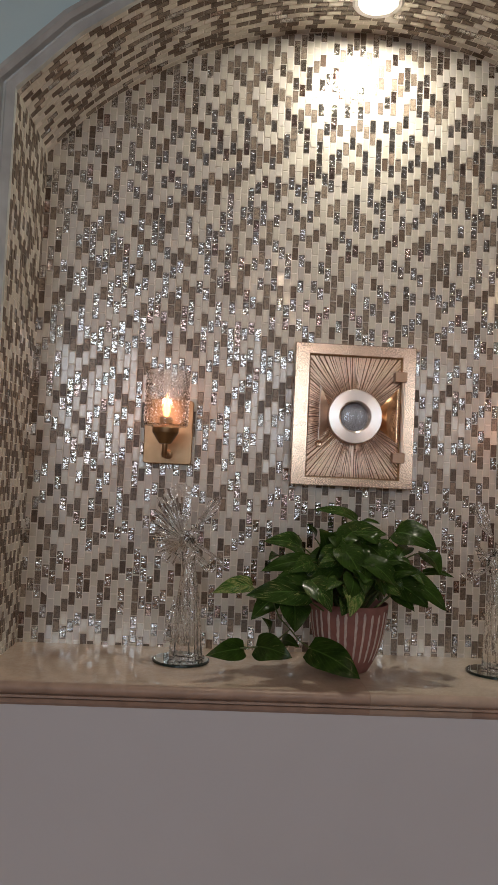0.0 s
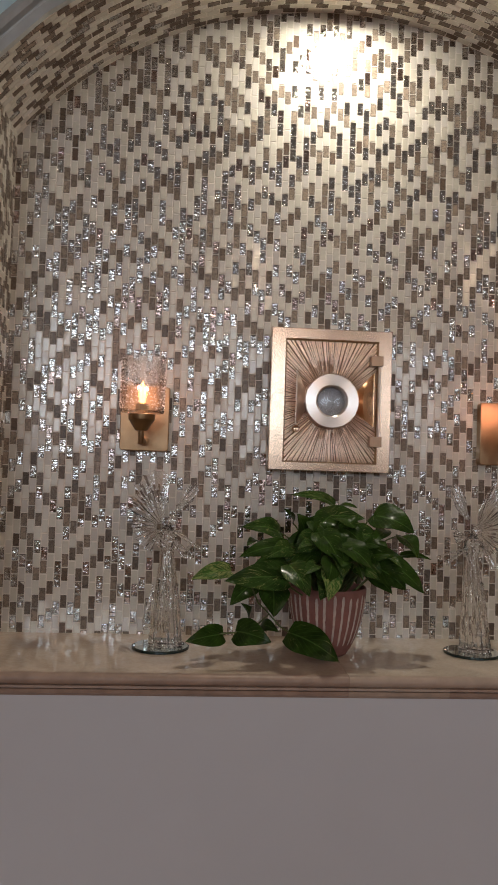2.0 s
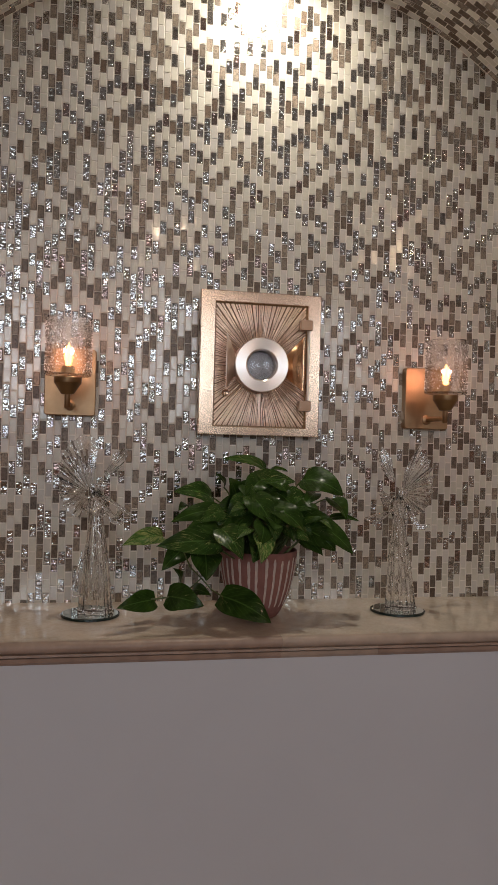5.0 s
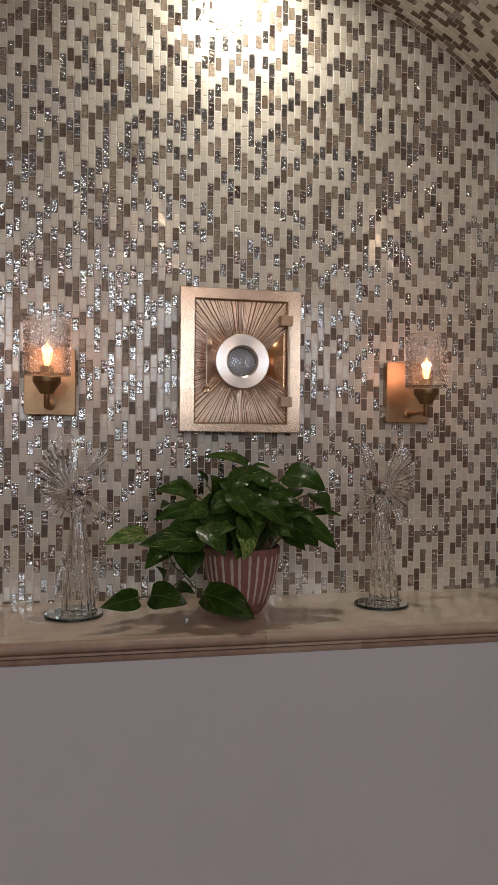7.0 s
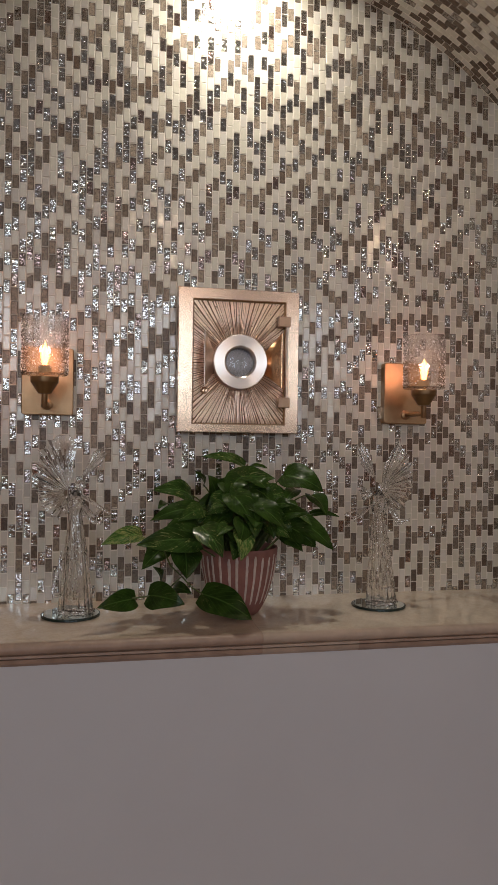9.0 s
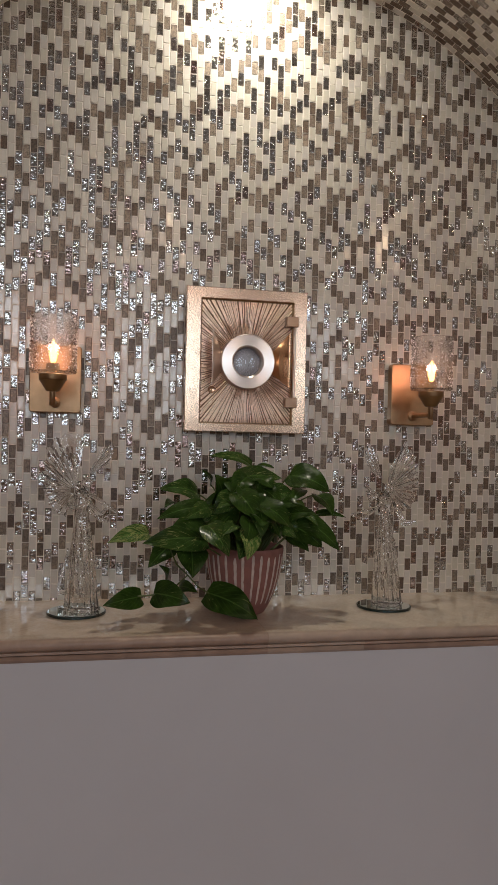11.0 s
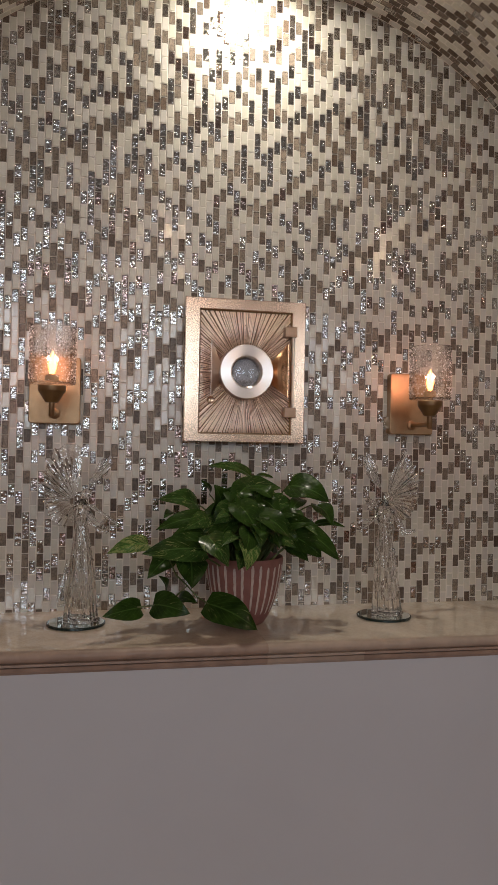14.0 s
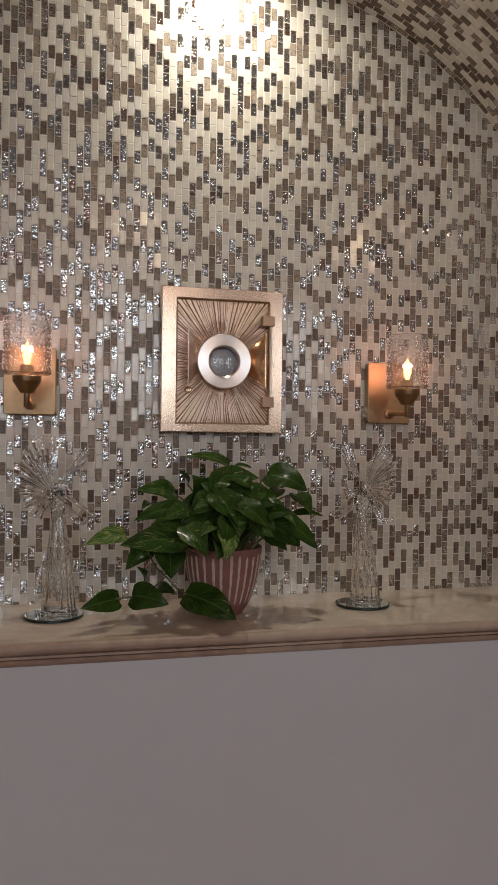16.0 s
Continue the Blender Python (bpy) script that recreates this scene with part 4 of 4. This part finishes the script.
leaf((-0.217, -0.16, 1.237), (-0.281, -0.205, 1.234), 0.036, stem=False)
leaf((-0.185, -0.17, 1.245), (-0.129, -0.215, 1.239), 0.046, stem=False)
leaf((-0.14, -0.15, 1.253), (-0.114, -0.195, 1.254), 0.023, stem=False)
leaf((-0.088, -0.19, 1.247), (-0.007, -0.235, 1.211), 0.055, stem=False)
leaf((0.064, -0.18, 1.416), (0.081, -0.225, 1.397), 0.024)
leaf((0.083, -0.19, 1.390), (0.103, -0.235, 1.379), 0.015, mat=1)
leaf((0.008, -0.1, 1.472), (0.037, -0.145, 1.482), 0.019)
leaf((-0.054, -0.2, 1.412), (-0.089, -0.245, 1.411), 0.019, mat=1)
leaf((0.013, -0.15, 1.432), (-0.039, -0.195, 1.417), 0.033)
leaf((0.031, -0.18, 1.393), (-0.008, -0.225, 1.389), 0.028)
leaf((-0.048, -0.14, 1.454), (-0.042, -0.185, 1.420), 0.028)
leaf((-0.151, -0.13, 1.409), (-0.174, -0.175, 1.407), 0.019)
leaf((0.04, -0.17, 1.408), (0.075, -0.215, 1.414), 0.028)
leaf((0.053, -0.19, 1.392), (0.095, -0.235, 1.403), 0.032)
leaf((0.025, -0.2, 1.38), (0.06, -0.24, 1.358), 0.028, mat=1)
leaf((0.095, -0.14, 1.436), (0.06, -0.185, 1.415), 0.024)
leaf((-0.105, -0.19, 1.378), (-0.17, -0.235, 1.372), 0.038)


# the thick of the crown: blades on all sides, the outer ones hanging lower and nearer to the room
rng = random.Random(77)
for k in range(66):
    a = 2 * math.pi * (k * 0.382 + rng.uniform(-0.03, 0.03))
    f = (k % 10) / 9.0
    out = 0.014 + 0.058 * f
    high = 1.450 - 0.085 * f + rng.uniform(-0.02, 0.012)
    bx, by = PX + 0.005 + 1.25 * out * math.cos(a), PY - 0.020 + (1.3 if math.sin(a) < 0 else 0.8) * out * math.sin(a)
    length = rng.uniform(0.042, 0.064)
    tx, ty = bx + length * 0.85 * math.cos(a), max(by + length * 0.7 * math.sin(a), -0.28)
    tz = high - length * rng.uniform(0.15, 0.75)
    if max(by, ty) > -0.045:
        continue
    leaf((bx, by, high), (tx, ty, tz), length * rng.uniform(0.55, 0.72), mat=1 if k % 4 == 1 else 0)


# the runner that trails down to the shelf
def runner(points, radius=0.0016):
    part("vine", tube(points, radius, 7), STEM, plant, smooth=True)


runner([(-0.070, -0.19, 1.318), (-0.110, -0.19, 1.343), (-0.142, -0.19, 1.338), (-0.165, -0.185, 1.334), (-0.151, -0.185, 1.302), (-0.130, -0.185, 1.282), (-0.150, -0.18, 1.262), (-0.168, -0.17, 1.250), (-0.190, -0.17, 1.244), (-0.219, -0.165, 1.240)])
runner([(-0.130, -0.185, 1.282), (-0.112, -0.19, 1.262), (-0.088, -0.19, 1.247)], 0.0014)
runner([(-0.150, -0.18, 1.262), (-0.160, -0.16, 1.262), (-0.168, -0.15, 1.262)], 0.0012)
runner([(-0.165, -0.185, 1.334), (-0.190, -0.195, 1.350), (-0.209, -0.2, 1.360)], 0.0012)
runner([(0.015, -0.16, 1.310), (0.030, -0.19, 1.332), (0.048, -0.19, 1.348), (0.076, -0.19, 1.376), (0.090, -0.19, 1.394)], 0.0022)
runner([(0.010, -0.15, 1.310), (0.024, -0.18, 1.340), (0.040, -0.18, 1.368), (0.062, -0.18, 1.414)], 0.0018)

# ---- the mosaic: chips of stone and foil glass, laid upright in half-bond ----
CHIP_W, CHIP_H = 0.01436, 0.0278
JOINT = 0.0020


def chip_verts(w, h, sunk=False):
    """Corners of one chip, face outwards along z: an eased edge, or a face sunk below its rim."""
    e, d = (0.0008, 0.0028) if sunk else (0.0004, 0.0028)
    rim, face = (0.0, -0.0005) if sunk else (-e, 0.0)
    a, b = w / 2, h / 2
    return [(-a, -b, -d), (a, -b, -d), (a, b, -d), (-a, b, -d), (-a, -b, rim), (a, -b, rim), (a, b, rim), (-a, b, rim),
            (-a + e, -b + e, face), (a - e, -b + e, face), (a - e, b - e, face), (-a + e, b - e, face)]


CHIP_FACES = [(0, 1, 5, 4), (1, 2, 6, 5), (2, 3, 7, 6), (3, 0, 4, 7), (4, 5, 9, 8), (5, 6, 10, 9), (6, 7, 11, 10), (7, 4, 8, 11), (8, 9, 10, 11)]
CHIP_MESHES = []
for k in range(5):
    mesh = bpy.data.meshes.new("tile")
    mesh.from_pydata(chip_verts(CHIP_W - JOINT, CHIP_H - JOINT, k > 1), [], CHIP_FACES)
    mesh.materials.append(TILE_MATS["object"][k])
    mesh.materials.append(RIM_SHADE if k > 1 else GROUT)
    mesh.polygons.foreach_set("material_index", [1] * 8 + [0])
    CHIP_MESHES.append(mesh)


def lay(parent, columns, rows, place, single, seed, shift=0.0, share=TILE_SHARE):
    """Lays chips in columns and rows. place(u, v) gives a chip's pose or None; single(u, v) tells which chips are parts of their own."""
    rng = random.Random(seed)
    verts, faces, kinds = [], [], []
    forms = [np.array(chip_verts(CHIP_W - JOINT, CHIP_H - JOINT, sunk)) for sunk in (False, True)]
    singles = 0
    drift = 0.0
    dark = {}
    for i in range(columns):
        drift += rng.uniform(-0.0006, 0.0006)
        for j in range(-1, rows + 1):
            above, two = dark.get((i, j - 1), i % 3 > 0), dark.get((i, j - 2), 1)
            beside = dark.get((i - 1, j), 0) + dark.get((i - 1, j - 1 if i % 2 == 0 else j + 1), 0)
            chance = (0.34 if two else 0.48) if above else (0.68 if two else 0.84)
            dark[i, j] = rng.random() < chance + 0.17 * (1 - beside)
            kind = rng.choices((2, 3, 4), share[2:])[0] if dark[i, j] else rng.choices((0, 1), share[:2])[0]
            tilt = (rng.gauss(0, 0.55), rng.gauss(0, 0.55), rng.gauss(0, 0.5))
            u = (i + 0.5) * CHIP_W + rng.uniform(-0.00025, 0.00025)
            v = (j + 0.5 + (0.5 if i % 2 else 0.0)) * CHIP_H + shift + drift + rng.uniform(-0.0005, 0.0005)
            m = place(u, v)
            if m is None:
                continue
            m = m @ pose(0, 0, rng.uniform(-0.0003, 0.0002), *tilt)
            if single(u, v) and singles < 300:
                singles += 1
                ob = new("tile", CHIP_MESHES[kind])
                ob.parent = parent
                ob.matrix_basis = m
            else:
                start = len(verts)
                turn, at = np.array(m.to_3x3()), np.array(m.translation)
                verts.extend((forms[kind > 1] @ turn.T + at).tolist())
                faces.extend([tuple(start + k for k in f) for f in CHIP_FACES])
                kinds.extend([5 if kind > 1 else 6] * 8 + [kind])
    mesh = bpy.data.meshes.new("tile_field")
    mesh.from_pydata(verts, [], faces)
    for mat in TILE_MATS["island"] + [RIM_SHADE, GROUT]:
        mesh.materials.append(mat)
    mesh.polygons.foreach_set("material_index", kinds)
    field = new("tile_field", mesh)
    field.parent = parent
    tagged(field, kind="stuff")


def on_back(u, v):
    x, z = -HALF - 0.0035 + u, SHELF_Z + v
    if x > HALF + CHIP_W * 0.45 or z < SHELF_Z - CHIP_H * 0.45:
        return None
    edge = CENTRE_Z + math.sqrt(max(0.0, RADIUS ** 2 - min(x * x, HALF * HALF)))
    if z > edge + CHIP_H * 0.6:
        return None
    return pose(x, 0.0, z, 90, 0, 0)


lay(wall_back, 94, 50, on_back, lambda u, v: 0.32 < u < 0.62 and 0.68 < v < 1.12, 21, 0.0069)


def on_side(sign):
    def place(u, v):
        y, z = -u - 0.002, SHELF_Z + v
        if y < FACE + CHIP_W * 0.4 or z > SPRING + CHIP_H * 0.1 or z < SHELF_Z - CHIP_H * 0.45:
            return None
        return pose(sign * HALF, y, z, 90, 0, -90 * sign)
    return place


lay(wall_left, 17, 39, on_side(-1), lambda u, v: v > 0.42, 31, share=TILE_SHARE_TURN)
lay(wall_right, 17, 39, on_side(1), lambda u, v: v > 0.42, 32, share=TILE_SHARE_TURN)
SPAN = 2 * math.asin(HALF / RADIUS)


def on_vault(u, v):
    y, along = -u - 0.002, v / RADIUS
    if y < FACE + CHIP_W * 0.4 or along < CHIP_H * 0.3 / RADIUS or along > SPAN - CHIP_H * 0.3 / RADIUS:
        return None
    a = -SPAN / 2 + along
    x, z = RADIUS * math.sin(a), CENTRE_Z + RADIUS * math.cos(a)
    if math.hypot(x, y + 0.13) < 0.050:
        return None
    out = Vector((-math.sin(a), 0, -math.cos(a)))
    long = Vector((math.cos(a), 0, -math.sin(a)))
    wide = long.cross(out)
    m = Matrix((wide, long, out)).transposed().to_4x4()
    m.translation = Vector((x, y, z))
    return m


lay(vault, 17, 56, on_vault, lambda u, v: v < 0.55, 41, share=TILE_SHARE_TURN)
